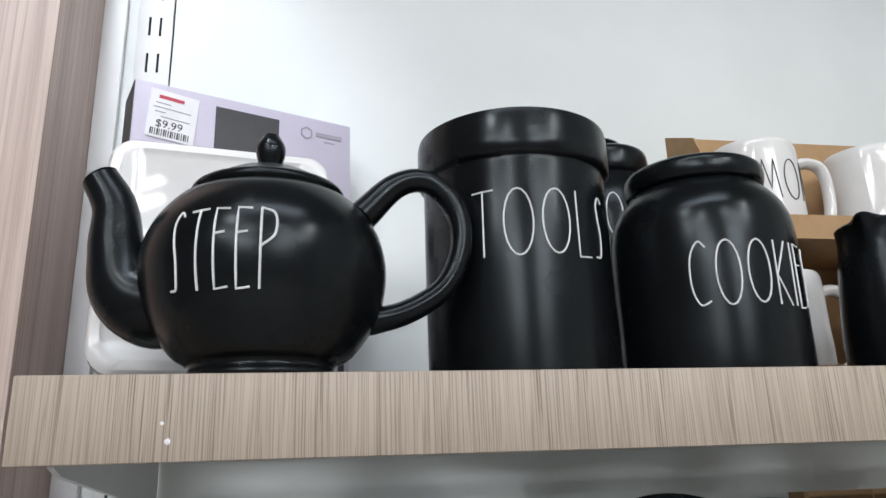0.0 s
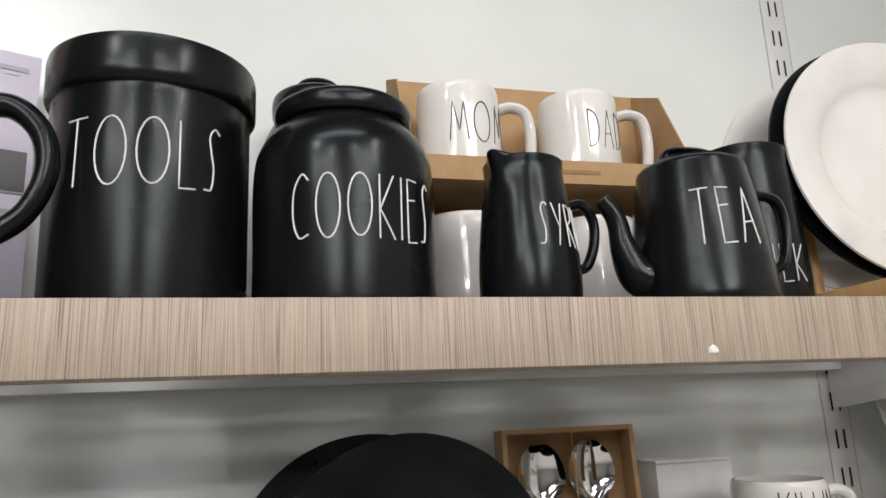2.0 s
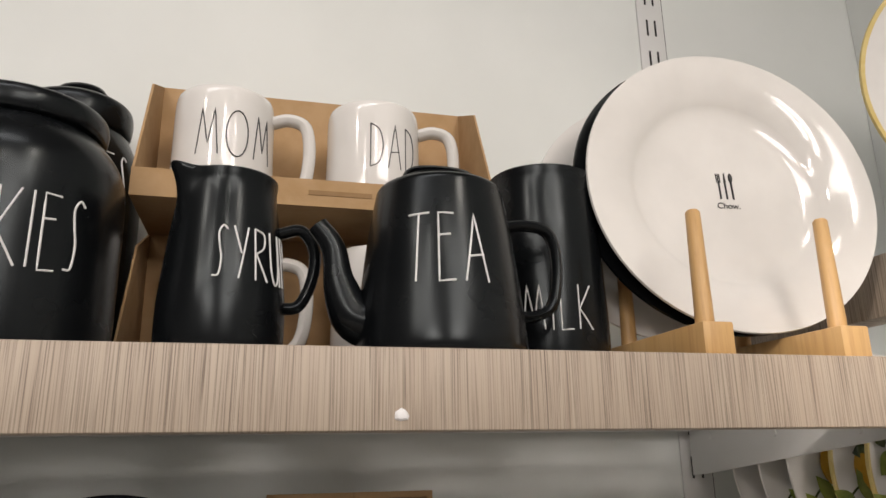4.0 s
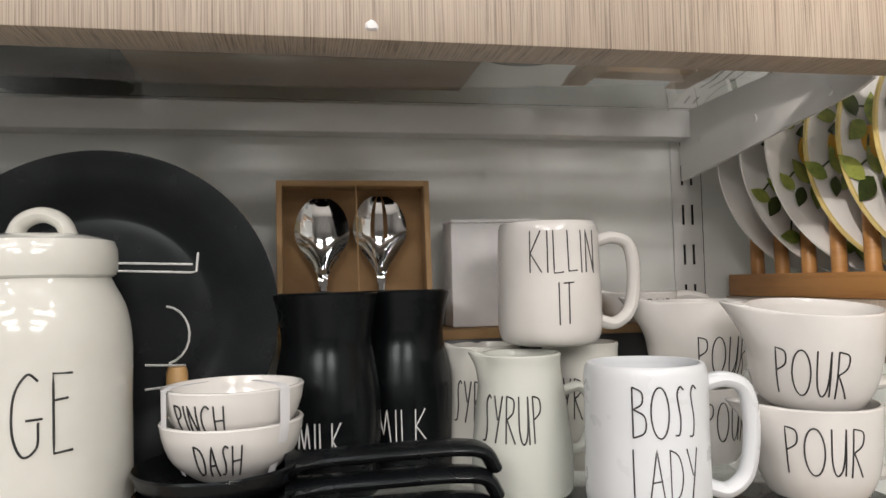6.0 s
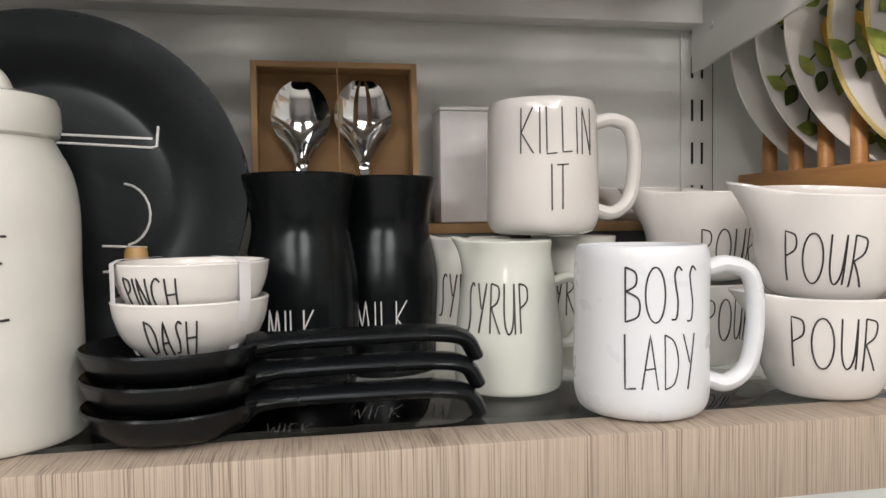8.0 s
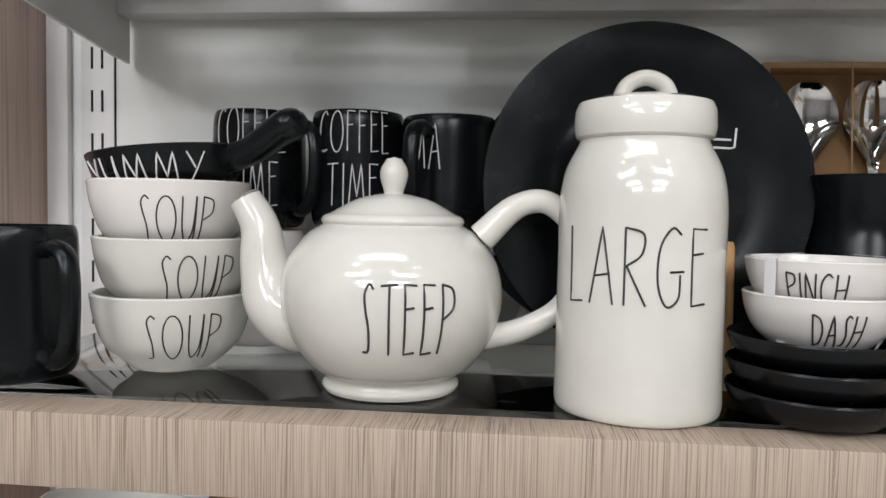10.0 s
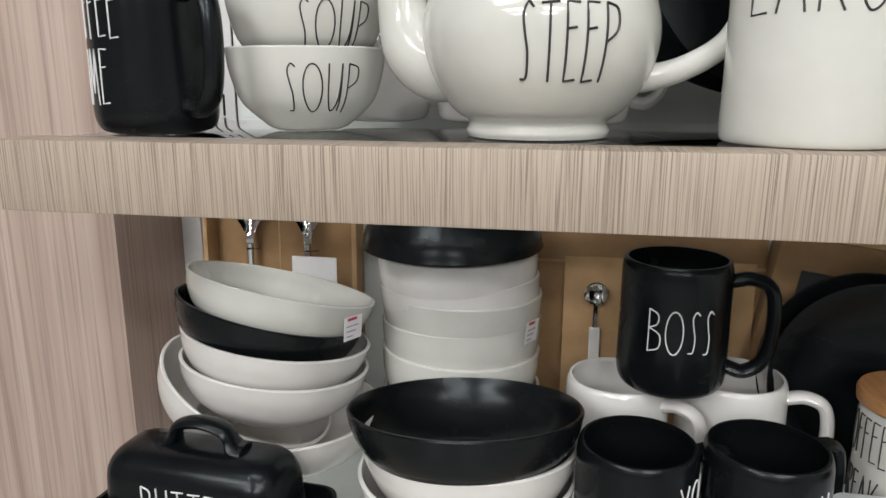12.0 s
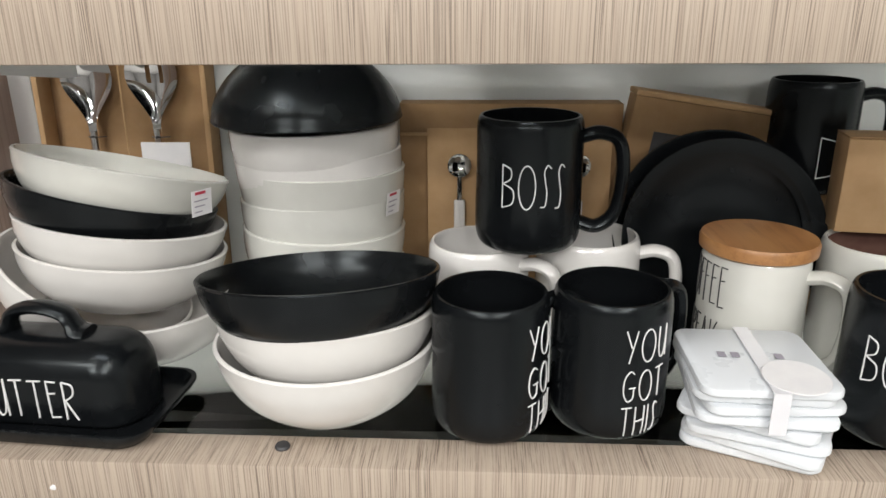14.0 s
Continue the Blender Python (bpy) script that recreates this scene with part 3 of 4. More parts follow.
def milk_vase(label, x, y, z, a0, a1, z0, z1, group="", k=1.0, straight=False):
    ob = thing("milk_bottle", label, "bottle", x, y, z, group=group)
    outer = [(0.041 * k, 0), (0.045 * k, 0.004), (0.0465 * k, 0.04), (0.0470 * k, 0.078), (0.0435 * k, 0.108), (0.0395 * k, 0.133), (0.0425 * k, 0.156), (0.0465 * k, 0.174)]
    if straight:
        outer = [(0.043 * k, 0), (0.0462 * k, 0.004), (0.0465 * k, 0.05), (0.0445 * k, 0.11), (0.0415 * k, 0.155), (0.0422 * k, 0.172)]
    o, prof = vessel(outer, 0.0035)
    part("body", lathe(prof, 64, wobble=0.02, seed=x * 9), BLACK, ob)
    letters("lettering", "MILK", on_lathe(o, a0, a1, z0, z1), ob, CHALK, 0.0009)
    return ob


milk_vase("black ceramic milk bottle lettered MILK", 0.927, 0.138, Z1, -43, 22, 0.029, 0.066, k=1.12, straight=True)

# gift box of white mugs
gift = thing("mug_gift_box", "two-tier open kraft cardboard box holding white mugs", "gift box", 0.0, 0.0, Z1)
GX0, GX1, GY0, GY1 = 0.574, 0.892, 0.1640, 0.2800


def tier(z0, z1, lip):
    part("back_panel", block(GX0, GX1, GY1 - 0.002, GY1, z0, z1), KRAFT, gift)
    part("tray_floor", block(GX0 + 0.002, GX1 - 0.002, GY0, GY1 - 0.002, z0, z0 + 0.002), KRAFT, gift)
    part("front_lip", block(GX0, GX1, GY0 - 0.002, GY0, z0, z0 + lip), KRAFT, gift)
    for x in (GX0, GX1 - 0.002):
        bm = bmesh.new()
        prof = [(GY0, z0), (GY1 - 0.002, z0), (GY1 - 0.002, z1), (GY0 + 0.055, z1 - 0.027), (GY0, z0 + lip)]
        a = [bm.verts.new((x, p, q)) for p, q in prof]
        b = [bm.verts.new((x + 0.002, p, q)) for p, q in prof]
        bm.faces.new(a)
        bm.faces.new(b[::-1])
        for i in range(len(prof)):
            bm.faces.new((a[i], b[i], b[(i + 1) % len(prof)], a[(i + 1) % len(prof)]))
        part("side_panel", bm, KRAFT, gift, smooth=False)


tier(0.0, 0.144, 0.020)
tier(0.1445, 0.303, 0.025)
for cx, z in ((0.748, 0.157), (0.748, 0.010)):
    part("printed_mark", block(cx - 0.028, cx + 0.028, GY0 - 0.0026, GY0 - 0.0021, z - 0.0022, z + 0.0022), KRAFT_DARK, gift, "brown printed bar")
mug("mug", "white glossy mug lettered MOM in a kraft box", 0.6424, 0.2230, Z1 + 0.1470, 0.0465, 0.1165, words=[("MOM", -27, 62, 0.046, 0.090)], handle=82, group="gift box mugs")
mug("mug", "white glossy mug lettered DAD in a kraft box", 0.7855, 0.2240, Z1 + 0.1470, 0.0465, 0.1165, words=[("DAD", -12, 48, 0.046, 0.090)], handle=80, group="gift box mugs")
mug("mug", "white glossy mug in the lower tier of a kraft box", 0.645, 0.222, Z1 + 0.0025, 0.0465, 0.1165, handle=82, group="gift box mugs")
mug("mug", "white glossy mug in the lower tier of a kraft box", 0.794, 0.222, Z1 + 0.0025, 0.0465, 0.1165, handle=80, group="gift box mugs")


def plate(name, label, x, y, z, r, glaze, tilt, turn=0.0, rim=None, group="", well=0.66, shallow=False):
    """A dinner plate; its face looks to the front when tilt is 90, and up when it is 0."""
    ob = thing(name, label, "plate", x, y, z, turn, tilt, group=group)
    prof = [(0, 0.004), (r * 0.5, 0.004), (r * well * 0.94, 0.0045), (r * well, 0.008), (r * (well + 0.06), 0.0135), (r * 0.86, 0.0175), (r * 0.97, 0.0205), (r, 0.021), (r * 1.004, 0.0185), (r * 0.97, 0.0155), (r * 0.8, 0.0115), (r * well * 0.95, 0.001), (r * well * 0.8, 0.0), (0, 0.0)]
    if shallow:
        prof = [(q, z * 0.5 if q > r * well * 0.95 else z) for q, z in prof[:8]] + [(r * 1.004, 0.0090), (r * 0.97, 0.0065), (r * 0.8, 0.0045), (r * well * 0.8, 0.0), (0, 0.0)]
    part("disc", lathe(prof, 96, wobble=0.006, seed=x * 5), glaze, ob)
    if rim:
        part("rim", lathe([(q * r, z - (0.0104 if shallow else 0)) for q, z in ((0.975, 0.0209), (1.0, 0.0217), (1.0075, 0.0188), (0.985, 0.0158))], 96), rim, ob, "yellow painted rim")
    return ob


chow = plate("plate", "large white plate with small cutlery motif leaning on a wooden stand", 1.0953, 0.1061, 1.6125, 0.1378, WHITE, 84.5, -5.3)


for i, dx in enumerate((-0.0085, 0.0, 0.0085)):
    bm = tube([(dx, -0.016, 0.0042), (dx, 0.006, 0.0042)], 0.0012, 6, flat=1.0)
    if i == 0:
        for q in (-0.0022, 0.0, 0.0022):
            tube([(dx + q, 0.005, 0.0042), (dx + q, 0.016, 0.0042)], 0.0007, 5, bm=bm)
    elif i == 1:
        tube([(dx, 0.005, 0.0042), (dx + 0.0008, 0.017, 0.0042)], [0.0016, 0.0009], 6, bm=bm)
    else:
        tube([(dx, 0.004, 0.0042), (dx, 0.009, 0.0042), (dx, 0.013, 0.0042), (dx, 0.017, 0.0042)], [0.001, 0.0026, 0.0026, 0.0008], 8, flat=1.0, bm=bm)
    part("cutlery_motif", bm, INK, chow, "small dark printed cutlery").matrix_local = Matrix.Translation((0.001, 0.006, 0)) @ Matrix.Diagonal((0.72, 0.8, 1, 1))
word = bpy.data.curves.new("caption", "FONT")
word.body, word.size, word.extrude, word.align_x = "Chow.", 0.0085, 0.0002, "CENTER"
cap = new("caption", word)
word.materials.append(INK)
bpy.context.view_layer.update()
cap_mesh = bpy.data.meshes.new_from_object(cap)
bpy.data.objects.remove(cap)
cap = new("caption", cap_mesh)
cap.parent = chow
cap.location = (0.001, -0.0165, 0.0046)
plate("plate", "large black plate behind the white plate", 1.0915, 0.1250, 1.6130, 0.1380, BLACK, 84.0, -5.3)
plate("plate", "white plate at the back of the wooden stand", 1.068, 0.185, 1.606, 0.130, WHITE, 82, -6)

stand = thing("plate_stand", "pale pine plate stand with round pegs", "plate stand", 0.0, 0.0, Z1)
for x0 in (0.9955, 1.1140):
    part("foot", block(x0, x0 + 0.0255, 0.012, 0.25, 0.0, 0.025, 0.0015), PINE, stand)
    for y in (0.030, 0.148, 0.215):
        part("peg", tube([(x0 + 0.0140, y, 0.024), (x0 + 0.0160, y + 0.003, 0.115), (x0 + 0.0160, y + 0.003, 0.117)], [0.0072, 0.0058, 0.0042], 14), PINE, stand)
part("crossbar", block(1.0212, 1.1138, 0.20, 0.225, 0.003, 0.020, 0.001), PINE, stand)

# boxes and plaque at the end
for k in range(2):
    bx = thing("gift_carton", "lavender printed carton with a dark picture panel", "carton", -0.007, 0.2140, Z1 + 0.1555 * k, 22.4, group="lavender cartons")
    part("carton", block(0, 0.228, 0, 0.054, 0.0005, 0.1550, 0.0008), LAVENDER, bx)
    part("side_print", block(-0.0006, -0.0001, 0.001, 0.053, 0.002, 0.154), BOX_BLACK, bx, "black printed carton side")
    part("picture_panel", block(0.078, 0.145, -0.0006, -0.0001, 0.098, 0.144), BOX_BLACK, bx, "dark printed picture of a tray")
    part("picture_panel", block(0.160, 0.222, -0.0006, -0.0001, 0.003, 0.046), BOX_BLACK, bx, "dark printed strip")
    part("logo", lathe([(0.0058, -0.0003), (0.0075, -0.0003), (0.0075, 0.0003), (0.0058, 0.0003)], 6), PRINT_GREY, bx, "grey hexagon mark").matrix_local = pose(0.176, -0.0004, 0.136, 90, 0, 0)
    part("print_line", block(0.187, 0.217, -0.0008, -0.0001, 0.1340, 0.1390), PRINT_GREY, bx, "grey printed bar")
    part("print_bar", block(0.196, 0.209, -0.0005, -0.0001, 0.1285, 0.1298), PRINT_GREY, bx)
    if k == 1:
        st = part("price_sticker", block(0.010, 0.056, -0.0012, -0.0007, 0.098, 0.149, 0.0), STICKER, bx, "white price sticker")
        st.matrix_local = pose(-0.005, 0, 0.001, 0, 4, 0)
        part("brand_bar", block(0.018, 0.042, -0.0016, -0.0012, 0.140, 0.1435), RED_PRINT, st, "small red bar")
        for q, (a, b) in enumerate(((0.016, 0.03), (0.014, 0.05), (0.016, 0.026), (0.022, 0.05))):
            part("print_line", block(a, b, -0.0015, -0.0012, 0.1345 - 0.0048 * q, 0.1355 - 0.0048 * q), PRINT_GREY, st)
        price = bpy.data.curves.new("price", "FONT")
        price.body, price.size, price.extrude = "$9.99", 0.0115, 0.0001
        price.materials.append(INK)
        tmp = new("price", price)
        bpy.context.view_layer.update()
        pm = bpy.data.meshes.new_from_object(tmp)
        bpy.data.objects.remove(tmp)
        pr = new("price", pm)
        pr.parent = st
        pr.matrix_local = pose(0.018, -0.0014, 0.1095, 90, 0, 0)
        for q in range(18):
            part("barcode_line", block(0.014 + 0.0021 * q, 0.0149 + 0.0021 * q + 0.0006 * (q % 3 == 0), -0.0015, -0.0012, 0.1005, 0.1075), INK, st)

plaque = thing("serving_plaque", "square white ceramic plaque with rounded corners leaning back", "plaque", 0.090, 0.158, Z1 + 0.010, 10, -11)
bm = bmesh.new()
ring = []
for cx, cz, a in ((0.085, 0.185, 0), (-0.085, 0.185, 90), (-0.085, 0.025, 180), (0.085, 0.025, 270)):
    for i in range(7):
        w = radians(a + 15 * i)
        ring.append((cx + 0.025 * math.cos(w), cz + 0.025 * math.sin(w)))
layers = []
for s, yy in ((0.94, 0.004), (1.0, 0.0), (1.0, -0.010), (0.97, -0.014), (0.90, -0.015), (0.86, -0.0115)):
    layers.append([bm.verts.new((x * s * 0.88, yy, 0.112 + (z - 0.105) * s * 1.04)) for x, z in ring])
for a, b in zip(layers, layers[1:]):
    for i in range(len(ring)):
        j = (i + 1) % len(ring)
        bm.faces.new((a[i], a[j], b[j], b[i]))
bm.faces.new(layers[0])
bm.faces.new(layers[-1])
part("slab", bm, WHITE, plaque)
letters("lettering", "LA", lambda x, y: (-0.038 + 0.03 * x, -0.0118, 0.115 + 0.048 * y), plaque, INK, 0.0009)
part("easel", block(-0.08, -0.03, 0.006, 0.04, -0.003, 0.010, 0.001), BOX_BLACK, plaque, "black easel foot")

# ---- middle shelf ----
mug("mug", "black satin mug lettered COFFEE TIME", 0.059, 0.092, Z2, 0.0475, 0.122, BLACK, 0, 62, [("COFFEE", -84, 3, 0.071, 0.110), ("TIME", -66, -12, 0.023, 0.063)], CHALK, "black mugs")
for k, (a0, a1, dx) in enumerate(((5, 60, 0.0), (14, 69, 0.002), (3, 56, -0.002))):
    bowl("soup_bowl", "white ceramic bowl lettered SOUP in a stack", 0.164 + dx, 0.150, Z2 + 0.0468 * k, 0.0665, 0.067, CREAM if k < 2 else WHITE, foot=0.42, words=[("SOUP", a0, a1, 0.016, 0.053)], group="soup bowls")
yum = thing("spoon_rest", "black ceramic spoon rest lettered YUMMY on the bowls", "spoon rest", 0.162, 0.150, Z2 + 0.142, 0, 0, -6)
yo = [(0.030, 0.0), (0.045, 0.006), (0.058, 0.020), (0.065, 0.042)]
yfull, yprof = vessel(yo, 0.004)
part("dish", lathe(yprof, 56, wobble=0.03), BLACK, yum)
part("handle", tube(spline([(0.055, -0.01, 0.030), (0.085, -0.02, 0.036), (0.115, -0.03, 0.050), (0.130, -0.036, 0.050)], 5), [0.012, 0.012, 0.012, 0.012, 0.012, 0.0122, 0.0124, 0.0126, 0.0128, 0.013, 0.0132, 0.0134, 0.0134, 0.0125, 0.011, 0.008], 12, flat=1.3), BLACK, yum)
letters("lettering", "YUMMY", on_lathe(yfull, -45, 52, 0.012, 0.036), yum, CHALK, 0.0009)

for x, y, lab in ((0.194, 0.280, "white mug under the stacked coffee mugs"), (0.297, 0.278, "white mug under the stacked coffee mugs"), (0.390, 0.266, "white mug behind the black plate")):
    mug("mug", lab, x, y, Z2, 0.0475, 0.117, WHITE, handle=100, group="white mugs")
mug("mug", "black satin mug lettered COFFEE stacked on a white mug", 0.194, 0.280, Z2 + 0.1185, 0.047, 0.117, BLACK, 0, 60, [("COFFEE", -40, 50, 0.075, 0.117), ("TIME", -20, 40, 0.022, 0.065)], CHALK, "black mugs")
mug("mug", "black satin mug lettered COFFEE TIME stacked on a white mug", 0.297, 0.278, Z2 + 0.1185, 0.047, 0.117, BLACK, 0, 88, [("COFFEE", -40, 50, 0.075, 0.114), ("TIME", -26, 36, 0.024, 0.064)], CHALK, "black mugs")
mug("mug", "black satin mug half hidden behind the plate", 0.390, 0.268, Z2 + 0.1185, 0.047, 0.112, BLACK, 0, -20, [("MA", -40, -5, 0.060, 0.102)], CHALK, "black mugs")

teapot("white glossy ceramic teapot lettered STEEP", 0.361, 0.114, Z2, 0.0868, CREAM, INK, (-5, 39, 0.040, 0.089), k=0.93)

jar = thing("canister_jar", "tall cream ceramic lidded jar lettered LARGE", "jar", 0.546, 0.082, Z2)
jo = [(float(a), float(b)) for a, b in spline([(0.054, 0.0), (0.0585, 0.004), (0.0587, 0.03), (0.0583, 0.10), (0.0583, 0.145), (0.0545, 0.170), (0.0465, 0.187), (0.0445, 0.192)], 6)]
part("body", lathe([(0, 0)] + jo + [(0, 0.192)], 72, wobble=0.006), CREAM, jar)
jl = part("lid", lathe([(0, 0.191), (0.044, 0.191), (0.0478, 0.1935), (0.0492, 0.200), (0.0488, 0.212), (0.0465, 0.2175), (0.040, 0.2195), (0.030, 0.222), (0, 0.223)], 64), CREAM, jar)
part("lid_handle", tube(spline([(-0.019, 0, 0.218), (-0.013, 0, 0.231), (0, 0, 0.2365), (0.013, 0, 0.231), (0.019, 0, 0.218)], 6), 0.0058, 12, flat=1.5), CREAM, jl)
letters("lettering", "LARGE", on_lathe(jo, -60, 35, 0.080, 0.131), jar, INK, 0.0010)

platter = plate("plate", "large round black platter leaning against the wall", 0.5655, 0.1705, 1.2155, 0.1383, BLACK, 87.5, 8, well=0.62, shallow=True)
plate("plate", "second black platter leaning behind the first", 0.5525, 0.2960, 1.213, 0.1460, BLACK, 67.4, -3.3, well=0.62, shallow=True)
for line in ([(-0.03, 0.046), (0.068, 0.043)], [(-0.03, 0.040), (0.067, 0.036), (0.071, 0.037), (0.0725, 0.053)], oval(0.045, -0.016, 0.020, 0.024, -80, 85, 10), [(0.03, -0.040), (0.062, -0.042)], [(0.03, -0.060), (0.060, -0.058)]):
    part("painted_stroke", tube([(x, y, 0.0052) for x, y in line], 0.0010, 5, up=(0, 0, 1)), CHALK, platter, "white painted stroke")
bps = thing("plate_stand", "small pine easel peg in front of the platter", "plate stand", 0.624, 0.150, Z2)
part("peg", tube([(0, 0, 0), (0, 0.002, 0.115), (0, 0.002, 0.119)], [0.0095, 0.0085, 0.007], 14), PINE, bps)
part("foot", block(-0.012, 0.012, -0.01, 0.135, 0.0, 0.019, 0.001), PINE, bps)


def ladle(k):
    ob = thing("spoon_rest", "black satin ceramic spoon rest in a stack", "spoon rest", 0.664, 0.070, Z2 + 0.0185 * k, -2 + 1.5 * k, group="stacked spoon rests")
    prof = [(0, 0.0), (0.032, 0.0), (0.046, 0.004), (0.054, 0.012), (0.0575, 0.021), (0.0565, 0.0225), (0.054, 0.020), (0.050, 0.013), (0.040, 0.006), (0, 0.0045)]
    part("dish", lathe(prof, 64, wobble=0.01, seed=k), BLACK, ob)
    p = spline([(0.047, 0, 0.018), (0.070, 0, 0.0195), (0.12, 0, 0.0205), (0.172, 0, 0.0205), (0.194, 0, 0.016), (0.203, 0, 0.003)], 6)
    part("handle", tube(p, [float(np.interp(i / (len(p) - 1), [0, 0.2, 0.7, 1], [0.0085, 0.0062, 0.0062, 0.0055])) for i in range(len(p))], 14, flat=2.5), BLACK, ob)


for k in range(3):
    ladle(k)
bowl("prep_bowl", "small white prep bowl lettered DASH tied with a clear band", 0.673, 0.088, Z2 + 0.0455, 0.0515, 0.042, WHITE, words=[("DASH", -26, 12, 0.009, 0.031)], group="prep bowls")
bowl("prep_bowl", "small white prep bowl lettered PINCH stacked on another", 0.674, 0.089, Z2 + 0.0700, 0.0512, 0.042, WHITE, words=[("PINCH", -47, -3, 0.012, 0.033)], group="prep bowls")
band = thing("clear_band", "clear plastic band round the stacked prep bowls", "band", 0.674, 0.089, Z2 + 0.0455)
for a in (-58.0, 46.0):
    bm = bmesh.new()
    rows = []
    for r, z in ((0.038, 0.006), (0.050, 0.030), (0.0525, 0.042), (0.0527, 0.066), (0.048, 0.0685), (0.02, 0.0695)):
        rows.append([bm.verts.new((r * math.sin(radians(a + d)), -r * math.cos(radians(a + d)), z)) for d in (-5, -2, 2, 5)])
    for p, q in zip(rows, rows[1:]):
        for i in range(3):
            bm.faces.new((p[i], p[i + 1], q[i + 1], q[i]))
    part("strap", bm, TAPE, band)

milk_vase("black ceramic milk bottle lettered MILK beside its twin", 0.745, 0.188, Z2, -33, 12, 0.040, 0.068, "milk bottles")
milk_vase("black ceramic milk bottle lettered MILK beside its twin", 0.819, 0.240, Z2, -37, 18, 0.038, 0.067, "milk bottles", 1.05)


def server_box(label, x0, x1, y, z0, z1, tilt):
    """An open kraft box, standing, that holds a serving spoon and fork."""
    w, h = x1 - x0, z1 - z0
    ob = thing("server_set_box", label, "gift box", (x0 + x1) / 2, y, z0, 0, tilt, group="server set boxes")
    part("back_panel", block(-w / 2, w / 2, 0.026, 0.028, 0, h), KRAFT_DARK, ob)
    for a in (-w / 2, w / 2 - 0.006):
        part("side_panel", block(a, a + 0.006, 0, 0.026, 0, h, 0.0006), KRAFT, ob)
    part("top_panel", block(-w / 2 + 0.006, w / 2 - 0.006, 0, 0.026, h - 0.006, h, 0.0006), KRAFT, ob)
    part("bottom_panel", block(-w / 2 + 0.006, w / 2 - 0.006, 0, 0.026, 0, 0.006, 0.0006), KRAFT, ob)
    part("string", tube([(0.004, -0.001, 0.002), (0.003, -0.002, h / 2), (0.002, -0.001, h)], 0.0009, 6), KRAFT, ob, "thin kraft string")
    sp = thing("serving_spoon", "polished steel serving spoon in a kraft box", "spoon", 0, 0, 0)
    sp.matrix_world = ob.matrix_world.copy()
    part("spoon_head", spoon_shape(bmesh.new(), -w * 0.21, 0.010, h - 0.116, False), CHROME, sp)
    fk = thing("serving_fork", "polished steel serving fork in a kraft box", "fork", 0, 0, 0)
    fk.matrix_world = ob.matrix_world.copy()
    part("fork_head", spoon_shape(bmesh.new(), w * 0.17, 0.010, h - 0.114, True), CHROME, fk)
    for cx in (-w * 0.21, w * 0.17):
        part("wire_tie", tube([(cx - 0.010, 0.018, h - 0.119), (cx, 0.003, h - 0.118), (cx + 0.010, 0.018, h - 0.119)], 0.0007, 5), BOX_BLACK, ob, "black wire tie")
    return ob


server_box("open kraft box with polished steel salad servers", 0.699, 0.862, 0.285, Z2, 1.350, -4)

# cartons at the wall
dk = thing("carton", "flat black carton with a kraft lid edge", "carton", 0.0, 0.0, 0.0)
part("carton_body", block(0.868, 1.10, 0.270, 0.352, Z2, Z2 + 0.122, 0.001), BOX_BLACK, dk)
part("lid_edge", block(0.866, 1.102, 0.268, 0.354, Z2 + 0.122, Z2 + 0.132, 0.001), KRAFT_DARK, dk, "kraft lid edge")
wc = thing("carton", "plain white carton standing on a black carton", "carton", 0.0, 0.0, 0.0)
part("carton_body", block(0.884, 0.985, 0.300, 0.345, Z2 + 0.1325, 1.3020, 0.002), STICKER, wc)
part("lid", block(0.8836, 0.9854, 0.2996, 0.3454, 1.3022, 1.3060, 0.0012), STICKER, wc)

pitcher("pale ceramic pitcher lettered SYRUP, greenish light in its colour", 0.910, 0.142, Z2, 0.0435, 0.120, GREENISH_LIT, INK, "SYRUP", -66, 7, 0.049, 0.087, 88, "syrup pitchers")
pitcher("cream ceramic pitcher lettered SYRUP behind another", 0.903, 0.238, Z2, 0.0435, 0.120, CREAM, INK, "SYRUP", -60, 10, 0.049, 0.087, 88, "syrup pitchers")
pitcher("cream ceramic pitcher lettered SYRUP under a mug", 1.000, 0.222, Z2, 0.0435, 0.120, CREAM, INK, "SYRUP", -66, 7, 0.049, 0.087, 88, "syrup pitchers")
mug("mug", "white glossy mug lettered KILLIN IT resting on pitchers", 0.952, 0.180, Z2 + 0.1225, 0.0482, 0.113, WHITE, 0, 84, [("KILLIN", -39, 38, 0.066, 0.103), ("IT", -9, 8, 0.020, 0.057)], INK, "white mugs", 0.97)
mug("mug", "white satin mug lettered BOSS LADY on the shelf edge", 0.983, 0.054, Z2, 0.0467, 0.118, COOL_LIT_WHITE, 0, 78, [("BOSS", -38, 23, 0.068, 0.104), ("LADY", -38, 21, 0.024, 0.060)], INK, "white mugs", 0.99, stroke=0.0008)


